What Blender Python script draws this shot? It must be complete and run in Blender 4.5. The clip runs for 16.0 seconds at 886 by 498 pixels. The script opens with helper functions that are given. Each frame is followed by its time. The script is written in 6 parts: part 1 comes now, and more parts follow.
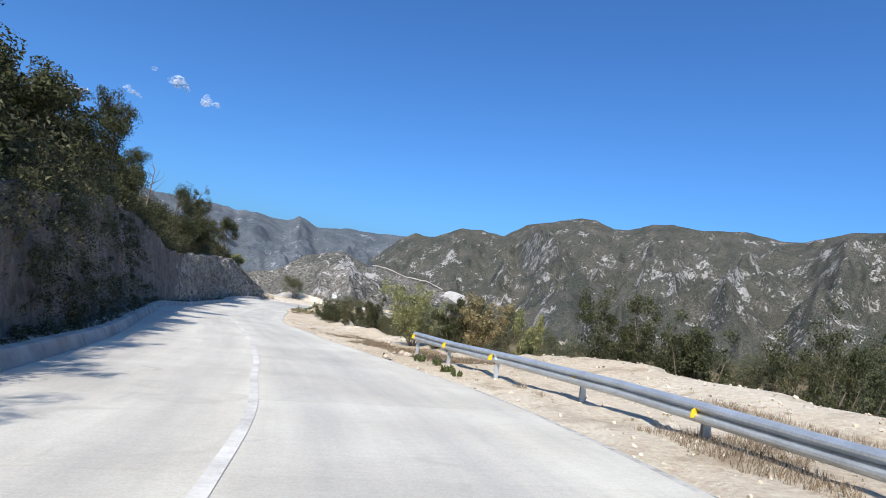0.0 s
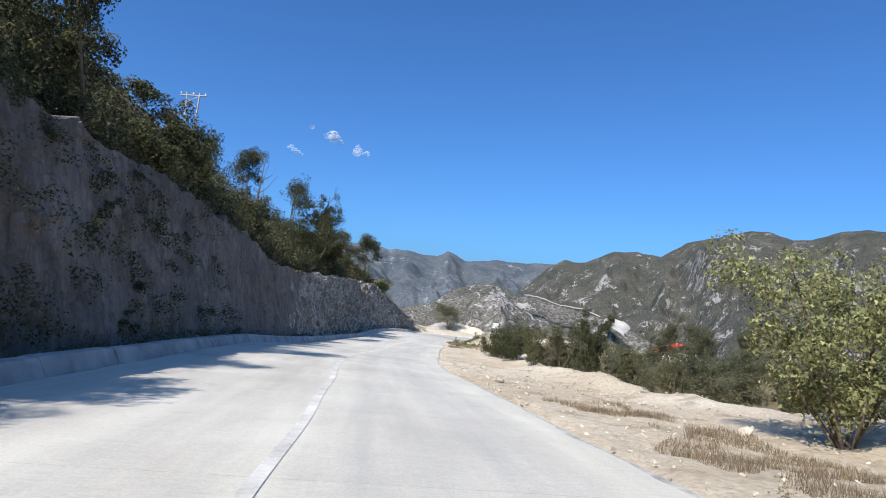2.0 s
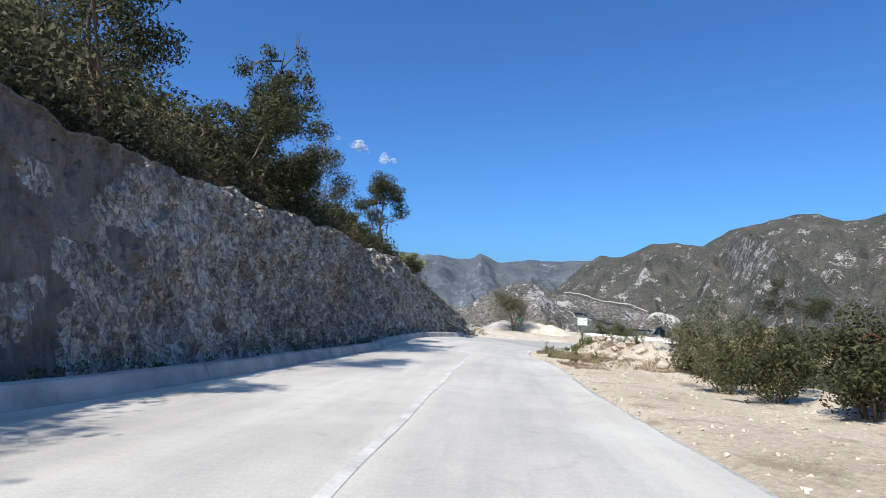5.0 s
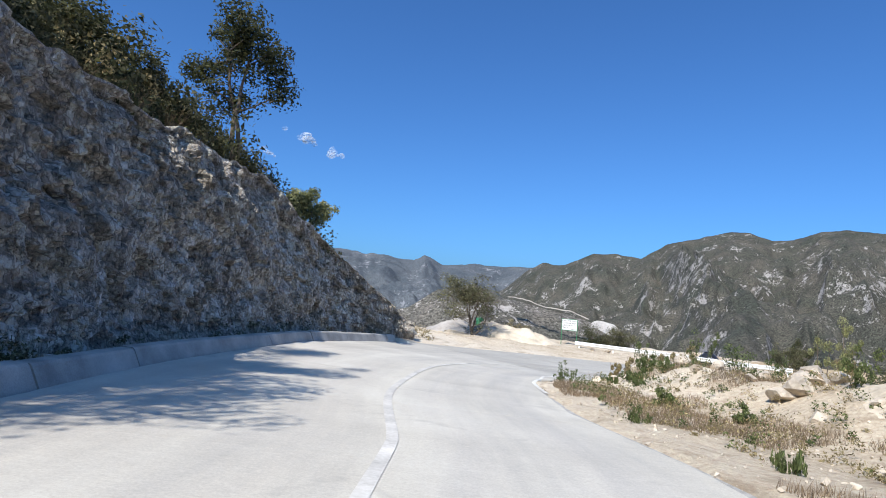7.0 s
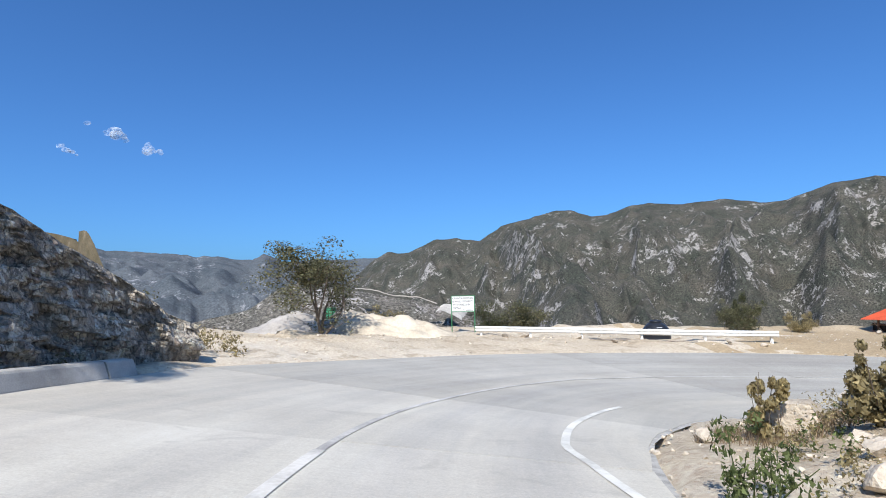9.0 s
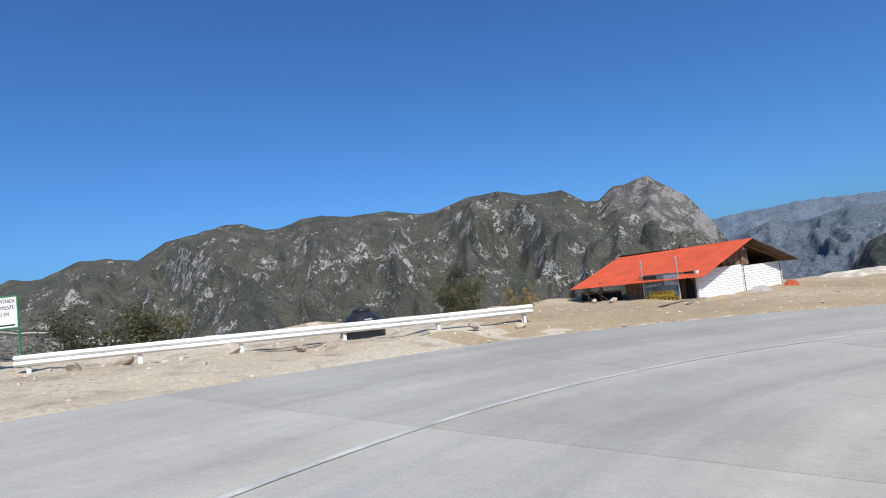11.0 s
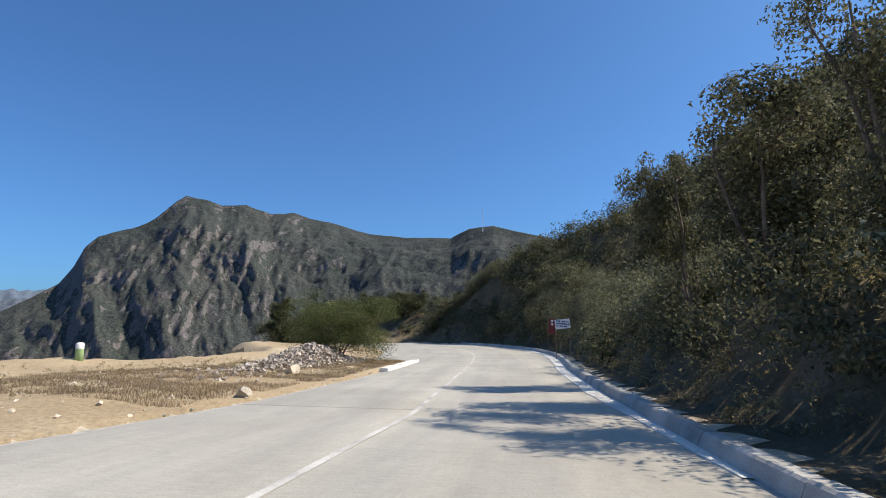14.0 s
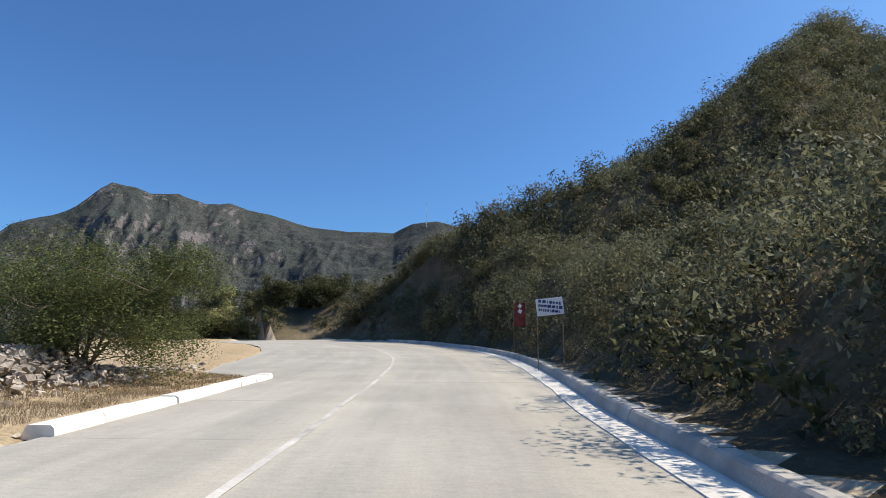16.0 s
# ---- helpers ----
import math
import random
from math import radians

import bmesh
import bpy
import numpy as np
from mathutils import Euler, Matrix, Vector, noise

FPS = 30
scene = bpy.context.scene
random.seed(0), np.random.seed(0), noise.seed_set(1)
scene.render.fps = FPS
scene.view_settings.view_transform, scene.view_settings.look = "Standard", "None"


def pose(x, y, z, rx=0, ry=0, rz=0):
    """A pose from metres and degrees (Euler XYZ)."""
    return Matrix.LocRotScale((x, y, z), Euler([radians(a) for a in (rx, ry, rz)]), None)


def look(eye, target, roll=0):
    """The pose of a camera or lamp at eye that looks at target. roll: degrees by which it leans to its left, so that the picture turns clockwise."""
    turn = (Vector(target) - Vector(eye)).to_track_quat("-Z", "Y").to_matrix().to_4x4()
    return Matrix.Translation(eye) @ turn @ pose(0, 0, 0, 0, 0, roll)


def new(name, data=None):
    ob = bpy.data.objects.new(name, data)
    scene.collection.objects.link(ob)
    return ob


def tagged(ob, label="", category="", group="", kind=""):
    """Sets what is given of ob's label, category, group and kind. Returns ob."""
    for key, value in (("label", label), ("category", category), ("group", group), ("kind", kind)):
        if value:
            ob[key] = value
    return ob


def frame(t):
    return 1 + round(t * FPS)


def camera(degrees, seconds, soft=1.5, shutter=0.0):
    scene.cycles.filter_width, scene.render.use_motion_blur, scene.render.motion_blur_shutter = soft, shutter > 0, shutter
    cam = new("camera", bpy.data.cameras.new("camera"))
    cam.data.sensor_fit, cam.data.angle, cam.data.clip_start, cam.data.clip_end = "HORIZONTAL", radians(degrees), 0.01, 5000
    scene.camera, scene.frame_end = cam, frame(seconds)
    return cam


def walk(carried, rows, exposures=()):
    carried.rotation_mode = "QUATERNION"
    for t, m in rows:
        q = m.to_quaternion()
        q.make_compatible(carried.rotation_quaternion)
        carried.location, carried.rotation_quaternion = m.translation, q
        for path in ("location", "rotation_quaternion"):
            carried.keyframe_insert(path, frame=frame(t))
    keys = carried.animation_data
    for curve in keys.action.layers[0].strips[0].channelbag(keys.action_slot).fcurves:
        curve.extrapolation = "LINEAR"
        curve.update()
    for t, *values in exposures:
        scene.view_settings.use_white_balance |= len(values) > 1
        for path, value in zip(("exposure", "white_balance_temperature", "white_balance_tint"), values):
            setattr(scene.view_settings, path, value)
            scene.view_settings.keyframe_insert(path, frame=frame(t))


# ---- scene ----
cam = camera(74.72, 16.0, soft=1.0)
# seconds, x, y, z, pitch, roll, yaw
PATH = [
    (0.0, 0.00, -0.00, 8.00, 2.85, -7.79, -0.00),
    (0.5, -0.98, 5.33, 7.47, 3.24, -7.46, 5.35),
    (1.0, -2.23, 10.56, 7.01, 3.67, -6.21, 10.30),
    (1.5, -3.79, 15.72, 6.55, 4.02, -5.37, 12.94),
    (2.0, -5.50, 20.90, 6.08, 4.25, -4.88, 14.74),
    (2.5, -7.30, 26.16, 5.69, 4.49, -4.66, 16.30),
    (3.0, -9.21, 31.47, 5.30, 4.48, -4.60, 17.43),
    (3.5, -11.19, 36.68, 4.92, 4.44, -4.20, 18.01),
    (4.0, -13.13, 41.84, 4.49, 4.31, -3.09, 18.90),
    (4.5, -15.04, 47.01, 4.04, 4.28, -2.19, 19.11),
    (5.0, -16.90, 52.29, 3.58, 4.48, -1.91, 18.07),
    (5.5, -18.64, 57.78, 3.13, 4.85, -2.31, 16.10),
    (6.0, -20.21, 63.48, 2.74, 5.21, -3.17, 14.15),
    (6.5, -21.58, 69.24, 2.47, 5.20, -3.86, 13.15),
    (7.0, -22.77, 74.58, 2.20, 4.93, -4.41, 12.40),
    (7.5, -23.78, 79.53, 1.95, 4.79, -4.11, 11.93),
    (8.0, -24.66, 83.94, 1.71, 4.56, -3.65, 10.68),
    (8.5, -25.37, 87.65, 1.52, 4.54, -1.06, 4.28),
    (9.0, -25.55, 91.17, 1.38, 4.53, 1.13, -2.57),
    (9.5, -25.20, 94.68, 1.17, 4.14, 2.97, -9.18),
    (10.0, -24.37, 98.14, 0.89, 3.62, 4.50, -15.88),
    (10.5, -23.08, 101.45, 0.52, 3.40, 5.66, -23.56),
    (11.0, -21.24, 104.38, 0.14, 3.86, 6.28, -33.62),
    (11.5, -18.69, 106.58, -0.15, 4.92, 6.01, -47.44),
    (12.0, -15.86, 107.99, -0.38, 5.91, 5.70, -63.37),
    (12.5, -12.88, 108.63, -0.56, 6.48, 4.56, -79.58),
    (13.0, -9.80, 108.68, -0.69, 7.24, 2.84, -93.83),
    (13.5, -6.31, 107.76, -0.77, 7.94, 1.56, -104.27),
    (14.0, -2.63, 106.21, -0.84, 8.29, 0.37, -110.76),
    (14.5, 1.11, 104.32, -0.95, 8.12, -0.12, -113.08),
    (15.0, 4.85, 102.33, -1.06, 8.00, -0.40, -114.76),
    (15.5, 8.71, 100.32, -1.06, 7.91, 0.01, -115.87),
    (16.0, 13.01, 98.26, -1.09, 7.94, 0.12, -116.41),
]
walk(cam, [(t, pose(x, y, z, 90 + pitch, roll, yaw)) for t, x, y, z, pitch, roll, yaw in PATH],
     [(0.0, 0.2, 6500, 10), (8.6, 0.15, 6500, 10), (10.8, -0.1, 6500, 10), (12.2, -0.05, 6600, 10), (13.4, 0.16, 7200, 10), (16.0, 0.22, 7300, 10)])

# ---------------------------------------------------------------- light
SUN_AZ, SUN_EL = 199.0, 48.0          # degrees clockwise from +y, degrees above the horizon
world = bpy.data.worlds.new("sky")
scene.world = world
world.use_nodes = True
wn = world.node_tree
sky = wn.nodes.new("ShaderNodeTexSky")
sky.sky_type = "NISHITA"
sky.sun_disc = False
sky.sun_elevation = radians(SUN_EL)
sky.sun_rotation = radians(SUN_AZ)
sky.altitude = 1800
sky.air_density = 1.0
sky.dust_density = 8.0
sky.ozone_density = 2.0
tint = wn.nodes.new("ShaderNodeMix")
tint.data_type, tint.blend_type = "RGBA", "MULTIPLY"
tint.inputs[0].default_value = 1.0
tint.inputs[7].default_value = (0.465, 0.93, 1.46, 1)
wn.links.new(sky.outputs[0], tint.inputs[6])
wn.links.new(tint.outputs[2], wn.nodes["Background"].inputs[0])
wn.nodes["Background"].inputs[1].default_value = 0.112
sun = new("sun", bpy.data.lights.new("sun", "SUN"))
sun.data.energy, sun.data.angle, sun.data.color = 5.2, radians(0.53), (1.0, 0.95, 0.88)
sa, se = radians(SUN_AZ), radians(SUN_EL)
sun.matrix_world = look((math.sin(sa) * math.cos(se) * 200, math.cos(sa) * math.cos(se) * 200, math.sin(se) * 200), (0, 0, 0))

# ---------------------------------------------------------------- materials
def material(name, rough=0.9, metal=0.0):
    m = bpy.data.materials.new(name)
    m.use_nodes = True
    b = m.node_tree.nodes["Principled BSDF"]
    b.inputs["Roughness"].default_value = rough
    b.inputs["Metallic"].default_value = metal
    b.inputs["Specular IOR Level"].default_value = 0.25
    return m


def node(m, kind, **values):
    n = m.node_tree.nodes.new(kind)
    for key, value in values.items():
        n.inputs[key.replace("_", " ")].default_value = value
    return n


def link(m, a, b):
    m.node_tree.links.new(a, b)


def coords(m, scale=(1, 1, 1), turn=(0, 0, 0)):
    g = m.node_tree.nodes.new("ShaderNodeNewGeometry")
    mp = m.node_tree.nodes.new("ShaderNodeMapping")
    mp.inputs["Scale"].default_value = scale
    mp.inputs["Rotation"].default_value = turn
    link(m, g.outputs["Position"], mp.inputs["Vector"])
    return mp.outputs[0]


def noise_of(m, at, scale, detail=4.0, rough=0.55, distortion=0.0):
    n = node(m, "ShaderNodeTexNoise", Scale=scale, Detail=detail, Roughness=rough, Distortion=distortion)
    link(m, at, n.inputs["Vector"])
    return n.outputs["Fac"]


def ramp(m, fac, stops):
    r = m.node_tree.nodes.new("ShaderNodeValToRGB")
    e = r.color_ramp.elements
    while len(e) < len(stops):
        e.new(0.5)
    for k, (at, colour) in zip(e, stops):
        k.position = at
        k.color = (*colour, 1) if len(colour) == 3 else colour
    link(m, fac, r.inputs[0])
    return r.outputs[0]


def mix(m, fac, a, b, how="MIX"):
    x = m.node_tree.nodes.new("ShaderNodeMix")
    x.data_type, x.blend_type = "RGBA", how
    for socket, value in ((x.inputs[0], fac), (x.inputs[6], a), (x.inputs[7], b)):
        if isinstance(value, (int, float)):
            socket.default_value = value
        elif isinstance(value, tuple):
            socket.default_value = (*value, 1)
        else:
            link(m, value, socket)
    return x.outputs[2]


def colour(m, c):
    s = m.node_tree.nodes["Principled BSDF"].inputs["Base Color"]
    if isinstance(c, tuple):
        s.default_value = (*c, 1)
    else:
        link(m, c, s)


def bump(m, height, strength=0.5, distance=0.02):
    b = node(m, "ShaderNodeBump", Strength=strength, Distance=distance)
    link(m, height, b.inputs["Height"])
    link(m, b.outputs[0], m.node_tree.nodes["Principled BSDF"].inputs["Normal"])


def grey(v):
    return (v, v, v)


def speckled(name, base, vary=0.25, scale=6.0, fine=60.0, rough=0.9, relief=0.01, strength=0.4, metal=0.0):
    """A surface with stains at one scale and grain at another."""
    m = material(name, rough, metal)
    at = coords(m)
    low = tuple(c * (1 - vary) for c in base)
    high = tuple(min(1, c * (1 + vary)) for c in base)
    a = ramp(m, noise_of(m, at, scale, 5), ((0.3, low), (0.7, high)))
    g = noise_of(m, at, fine, 3)
    colour(m, mix(m, 0.5, a, ramp(m, g, ((0.25, grey(0.35)), (0.75, grey(0.65)))), "OVERLAY"))
    bump(m, g, strength, relief)
    return m


def concrete_road(name, tone_by=1.0, worn=1.0):
    """Broomed concrete with wheel tracks along the lanes; the mesh gives metres along and across as 'lane'."""
    m = material(name, 0.85)
    at = coords(m)
    lane = m.node_tree.nodes.new("ShaderNodeAttribute")
    lane.attribute_name = "lane"
    a = ramp(m, noise_of(m, at, 0.35, 6, 0.6), ((0.3, tuple(v * tone_by for v in (0.46, 0.43, 0.375))), (0.7, tuple(v * tone_by for v in (0.57, 0.54, 0.475)))))
    g = noise_of(m, at, 34, 5, 0.8)
    c = mix(m, 0.6, a, ramp(m, g, ((0.3, grey(0.36)), (0.7, grey(0.62)))), "OVERLAY")
    # broom strokes across the lane, blotchy along it
    mp = m.node_tree.nodes.new("ShaderNodeMapping")
    mp.inputs["Scale"].default_value = (7.0, 1.6, 1.0)
    link(m, lane.outputs["Vector"], mp.inputs["Vector"])
    stroke = noise_of(m, mp.outputs[0], 2.0, 6, 0.75)
    c = mix(m, 0.3 * worn, c, ramp(m, stroke, ((0.3, grey(0.38)), (0.7, grey(0.60)))), "OVERLAY")
    # streaks along the lane where wheels run
    mp = m.node_tree.nodes.new("ShaderNodeMapping")
    mp.inputs["Scale"].default_value = (0.09, 1.0, 1.0)
    link(m, lane.outputs["Vector"], mp.inputs["Vector"])
    streak = noise_of(m, mp.outputs[0], 1.6, 5, 0.65)
    c = mix(m, 0.7, c, ramp(m, streak, ((0.3, (0.42, 0.425, 0.435)), (0.7, (0.59, 0.58, 0.565)))), "OVERLAY")
    across = m.node_tree.nodes.new("ShaderNodeSeparateXYZ")
    link(m, lane.outputs["Vector"], across.inputs[0])
    span = node(m, "ShaderNodeMapRange")
    span.inputs["From Min"].default_value, span.inputs["From Max"].default_value = -6.0, 6.0
    link(m, across.outputs["Y"], span.inputs["Value"])
    track = ramp(m, span.outputs[0], ((0.0, grey(0.50)), (0.24, (0.47, 0.47, 0.475)), (0.33, grey(0.54)), (0.42, (0.47, 0.47, 0.475)), (0.50, (0.57, 0.565, 0.55)),
                                      (0.57, (0.46, 0.463, 0.475)), (0.63, (0.50, 0.50, 0.50)), (0.70, (0.455, 0.458, 0.47)), (0.79, (0.55, 0.545, 0.53)), (1.0, grey(0.52))))
    c = mix(m, 0.75, c, track, "OVERLAY")
    spot = noise_of(m, at, 0.8, 3, 0.5, 1.5)
    c = mix(m, ramp(m, spot, ((0.63, grey(0)), (0.72, grey(0.3)))), c, (0.30, 0.28, 0.25))
    info = m.node_tree.nodes.new("ShaderNodeObjectInfo")
    tone = ramp(m, info.outputs["Random"], ((0.0, grey(0.46)), (1.0, grey(0.54))))
    c = mix(m, 0.5, c, tone, "OVERLAY")
    colour(m, c)
    bump(m, mix(m, 0.5, g, stroke), 0.4, 0.012)
    return m


def rock_cut():
    """Grey blasted limestone, broken into angular flakes, the shade in its cracks painted dark."""
    m = material("rock_cut", 0.95)
    at = coords(m)
    big = noise_of(m, at, 0.25, 6, 0.65)
    c = ramp(m, big, ((0.3, (0.43, 0.37, 0.285)), (0.48, (0.51, 0.465, 0.395)), (0.7, (0.63, 0.595, 0.53))))
    lay = coords(m, (1.0, 1.0, 0.55), (radians(30), radians(20), 0))
    warp = node(m, "ShaderNodeTexNoise", Scale=2.4, Detail=5.0, Roughness=0.65)
    link(m, at, warp.inputs["Vector"])
    relief = None
    for scale, push, share in ((2.6, 0.5, 0.55), (6.5, 0.3, 0.7), (13.0, 0.15, 0.55)):
        spot = mix(m, push, lay, warp.outputs["Color"], "ADD")
        v = node(m, "ShaderNodeTexVoronoi", Scale=scale)
        link(m, spot, v.inputs["Vector"])
        tone = ramp(m, v.outputs["Color"], ((0.15, grey(0.24)), (0.85, grey(0.74))))
        c = mix(m, share, c, tone, "OVERLAY")
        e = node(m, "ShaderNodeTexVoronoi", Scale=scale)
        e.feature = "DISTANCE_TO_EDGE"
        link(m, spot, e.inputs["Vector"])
        # dark lines put the shade inside the cracks into the colour
        crack_shade = ramp(m, e.outputs["Distance"], ((0.0, grey(1)), (0.07, grey(0))))
        broken = mix(m, 1.0, crack_shade, ramp(m, noise_of(m, at, scale * 0.5, 4, 0.6), ((0.42, grey(0)), (0.62, grey(0.8)))), "MULTIPLY")
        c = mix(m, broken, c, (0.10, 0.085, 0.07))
        if scale == 6.5:
            relief = mix(m, 0.5, tone, ramp(m, e.outputs["Distance"], ((0.0, grey(0)), (0.2, grey(1)))))
    g = noise_of(m, lay, 9, 9, 0.75)
    c = mix(m, 0.6, c, ramp(m, g, ((0.34, grey(0.26)), (0.66, grey(0.7)))), "OVERLAY")
    d = noise_of(m, at, 0.8, 7, 0.7)
    c = mix(m, ramp(m, d, ((0.56, grey(0)), (0.70, grey(0.55)))), c, (0.25, 0.205, 0.15))
    colour(m, c)
    bump(m, mix(m, 0.4, relief, g), 1.0, 0.16)
    return m


def earth_cut():
    """Scraped earth and soft rock, streaked down the face."""
    m = material("earth_cut", 0.97)
    at = coords(m)
    down = coords(m, (1.0, 1.0, 0.22), (0, radians(10), 0))
    a = ramp(m, noise_of(m, at, 0.3, 6, 0.65), ((0.3, (0.165, 0.138, 0.110)), (0.55, (0.255, 0.222, 0.188)), (0.75, (0.38, 0.34, 0.295))))
    g = noise_of(m, down, 3.5, 9, 0.75, 0.4)
    c = mix(m, 0.8, a, ramp(m, g, ((0.32, grey(0.22)), (0.68, grey(0.72)))), "OVERLAY")
    d = noise_of(m, at, 0.7, 7, 0.7)
    c = mix(m, ramp(m, d, ((0.54, grey(0)), (0.66, grey(0.7)))), c, (0.105, 0.088, 0.066))
    colour(m, c)
    bump(m, g, 0.9, 0.18)
    return m


def soil(name, low, mid, high, dry, share):
    """Dusty limestone soil with patches of dry scrub earth."""
    m = material(name, 0.97)
    at = coords(m)
    big = noise_of(m, at, 0.12, 5, 0.6)
    a = ramp(m, big, ((0.3, low), (0.52, mid), (0.72, high)))
    g = noise_of(m, at, 9, 7, 0.7)
    c = mix(m, 0.8, a, ramp(m, g, ((0.3, grey(0.28)), (0.7, grey(0.68)))), "OVERLAY")
    d = ramp(m, noise_of(m, at, 0.9, 6, 0.65), ((0.52, grey(0)), (0.66, grey(share))))
    c = mix(m, d, c, dry)
    colour(m, c)
    rel = noise_of(m, at, 2.5, 9, 0.75)
    bump(m, rel, 0.9, 0.10)
    return m


def scrub_earth():
    """Brown hillside earth with litter and low growth."""
    m = material("scrub_earth", 1.0)
    at = coords(m)
    a = ramp(m, noise_of(m, at, 0.5, 6, 0.65), ((0.3, (0.085, 0.072, 0.042)), (0.55, (0.15, 0.12, 0.075)), (0.75, (0.27, 0.215, 0.15))))
    g = noise_of(m, at, 7, 7, 0.72)
    colour(m, mix(m, 0.7, a, ramp(m, g, ((0.3, grey(0.25)), (0.7, grey(0.7)))), "OVERLAY"))
    bump(m, g, 0.9, 0.12)
    return m


def mountain(name, green, brown, rock, rock_cut_at=0.56, streak=(1, 1, 1), scale=1.0, crisp=1.0, steep=0.0):
    m = material(name, 1.0)
    at = coords(m)
    tone = ramp(m, noise_of(m, at, 0.004 * scale, 8, 0.62), ((0.35, green), (0.65, brown)))
    tufts = noise_of(m, at, 0.11 * scale, 5, 0.75)
    c = mix(m, 0.9 * crisp, tone, ramp(m, tufts, ((0.40, grey(0.12)), (0.60, grey(0.76)))), "OVERLAY")
    stone = mix(m, 0.7, rock, ramp(m, noise_of(m, at, 0.07 * scale, 6, 0.75), ((0.35, grey(0.25)), (0.65, grey(0.7)))), "OVERLAY")
    # outcrops: broad bands, broken up by a finer pattern
    broad = noise_of(m, at, 0.0045 * scale, 4, 0.6, 0.4)
    st = noise_of(m, coords(m, streak), 0.024 * scale, 9, 0.72, 1.2)
    both = m.node_tree.nodes.new("ShaderNodeMath")
    both.operation = "MULTIPLY_ADD"
    link(m, broad, both.inputs[0])
    both.inputs[1].default_value = 0.8
    link(m, st, both.inputs[2])
    rock_cut_at += 0.11
    grit = m.node_tree.nodes.new("ShaderNodeMath")
    grit.operation = "MULTIPLY_ADD"
    link(m, tufts, grit.inputs[0])
    grit.inputs[1].default_value = 0.4
    link(m, both.outputs[0], grit.inputs[2])
    rock_cut_at += 0.2
    geo = m.node_tree.nodes.new("ShaderNodeNewGeometry")
    up = m.node_tree.nodes.new("ShaderNodeSeparateXYZ")
    link(m, geo.outputs["Normal"], up.inputs[0])
    bare = m.node_tree.nodes.new("ShaderNodeMath")
    bare.operation = "MULTIPLY_ADD"
    link(m, up.outputs["Z"], bare.inputs[0])
    bare.inputs[1].default_value = -steep
    link(m, grit.outputs[0], bare.inputs[2])
    rock_cut_at -= steep * 0.62
    half = m.node_tree.nodes.new("ShaderNodeMath")
    half.operation = "MULTIPLY"
    link(m, bare.outputs[0], half.inputs[0])
    half.inputs[1].default_value = 0.5
    mask = ramp(m, half.outputs[0], ((rock_cut_at / 2 + 0.148, grey(0)), (rock_cut_at / 2 + 0.168, grey(1))))
    colour(m, mix(m, mask, c, stone))
    bump(m, st, 1.0 * crisp, 9.0 / scale)
    return m


def leaf(name, dark, light, rough=0.7):
    m = material(name, rough)
    geo = m.node_tree.nodes.new("ShaderNodeNewGeometry")
    c = ramp(m, geo.outputs["Random Per Island"], ((0.0, dark), (0.75, light), (1.0, tuple(min(1, v * 1.5) for v in light))))
    big = noise_of(m, coords(m), 0.25, 3)
    c = mix(m, 0.5, c, ramp(m, big, ((0.3, (0.40, 0.42, 0.42)), (0.7, (0.62, 0.58, 0.5)))), "OVERLAY")
    b = m.node_tree.nodes["Principled BSDF"]
    colour(m, c)
    t = node(m, "ShaderNodeBsdfTranslucent")
    link(m, c, t.inputs["Color"])
    x = node(m, "ShaderNodeMixShader", Fac=0.38)
    link(m, b.outputs[0], x.inputs[1])
    link(m, t.outputs[0], x.inputs[2])
    link(m, x.outputs[0], m.node_tree.nodes["Material Output"].inputs["Surface"])
    return m


ROAD = concrete_road("road_concrete")
ROAD_WORN = concrete_road("worn_road_concrete", 0.91)
ROAD_WORSE = concrete_road("stained_road_concrete", 0.81)
ROAD_OLD = concrete_road("older_road_concrete", 0.72, 1.5)
JOINT = speckled("joint_filler", (0.40, 0.38, 0.345), 0.3)
KERB = speckled("kerb_concrete", (0.39, 0.375, 0.345), 0.3, 1.2, 40)
WHITE_KERB = speckled("white_kerb", (0.74, 0.71, 0.64), 0.15, 2, 40)
WORN_LINE = speckled("worn_line", (0.575, 0.55, 0.505), 0.25, 1.2, 20)
QUARRY_WHITE = speckled("quarry_white", (0.44, 0.41, 0.37), 0.15, 0.05, 0.4)
SHOULDER_STONE = speckled("tan_stone", (0.55, 0.475, 0.38), 0.3, 1.5, 14)
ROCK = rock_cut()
EARTH_FACE = earth_cut()
SOIL = soil("soil", (0.47, 0.375, 0.265), (0.58, 0.49, 0.365), (0.67, 0.595, 0.485), (0.27, 0.20, 0.13), 0.6)
YARD_SOIL = soil("yard_soil", (0.37, 0.275, 0.165), (0.44, 0.335, 0.21), (0.52, 0.42, 0.29), (0.31, 0.225, 0.135), 0.35)
BOULDER = speckled("pale_limestone", (0.50, 0.43, 0.345), 0.4, 1.5, 14, relief=0.05, strength=0.8)
GALVANISED = speckled("galvanised_steel", (0.52, 0.56, 0.60), 0.15, 2, 30, 0.45, 0.002, 0.2, 0.6)
WHITE_PAINT = speckled("white_paint", (0.80, 0.79, 0.76), 0.10, 1.5, 40, 0.6)
YELLOW = speckled("yellow_reflector", (0.85, 0.55, 0.03), 0.1, 5, 60, 0.4)
RANGE_MAT = mountain("scrub_mountain", (0.050, 0.054, 0.042), (0.098, 0.088, 0.070), (0.33, 0.305, 0.28), 0.585, (1, 1, 0.8), 3.6, 1.0, 0.2)
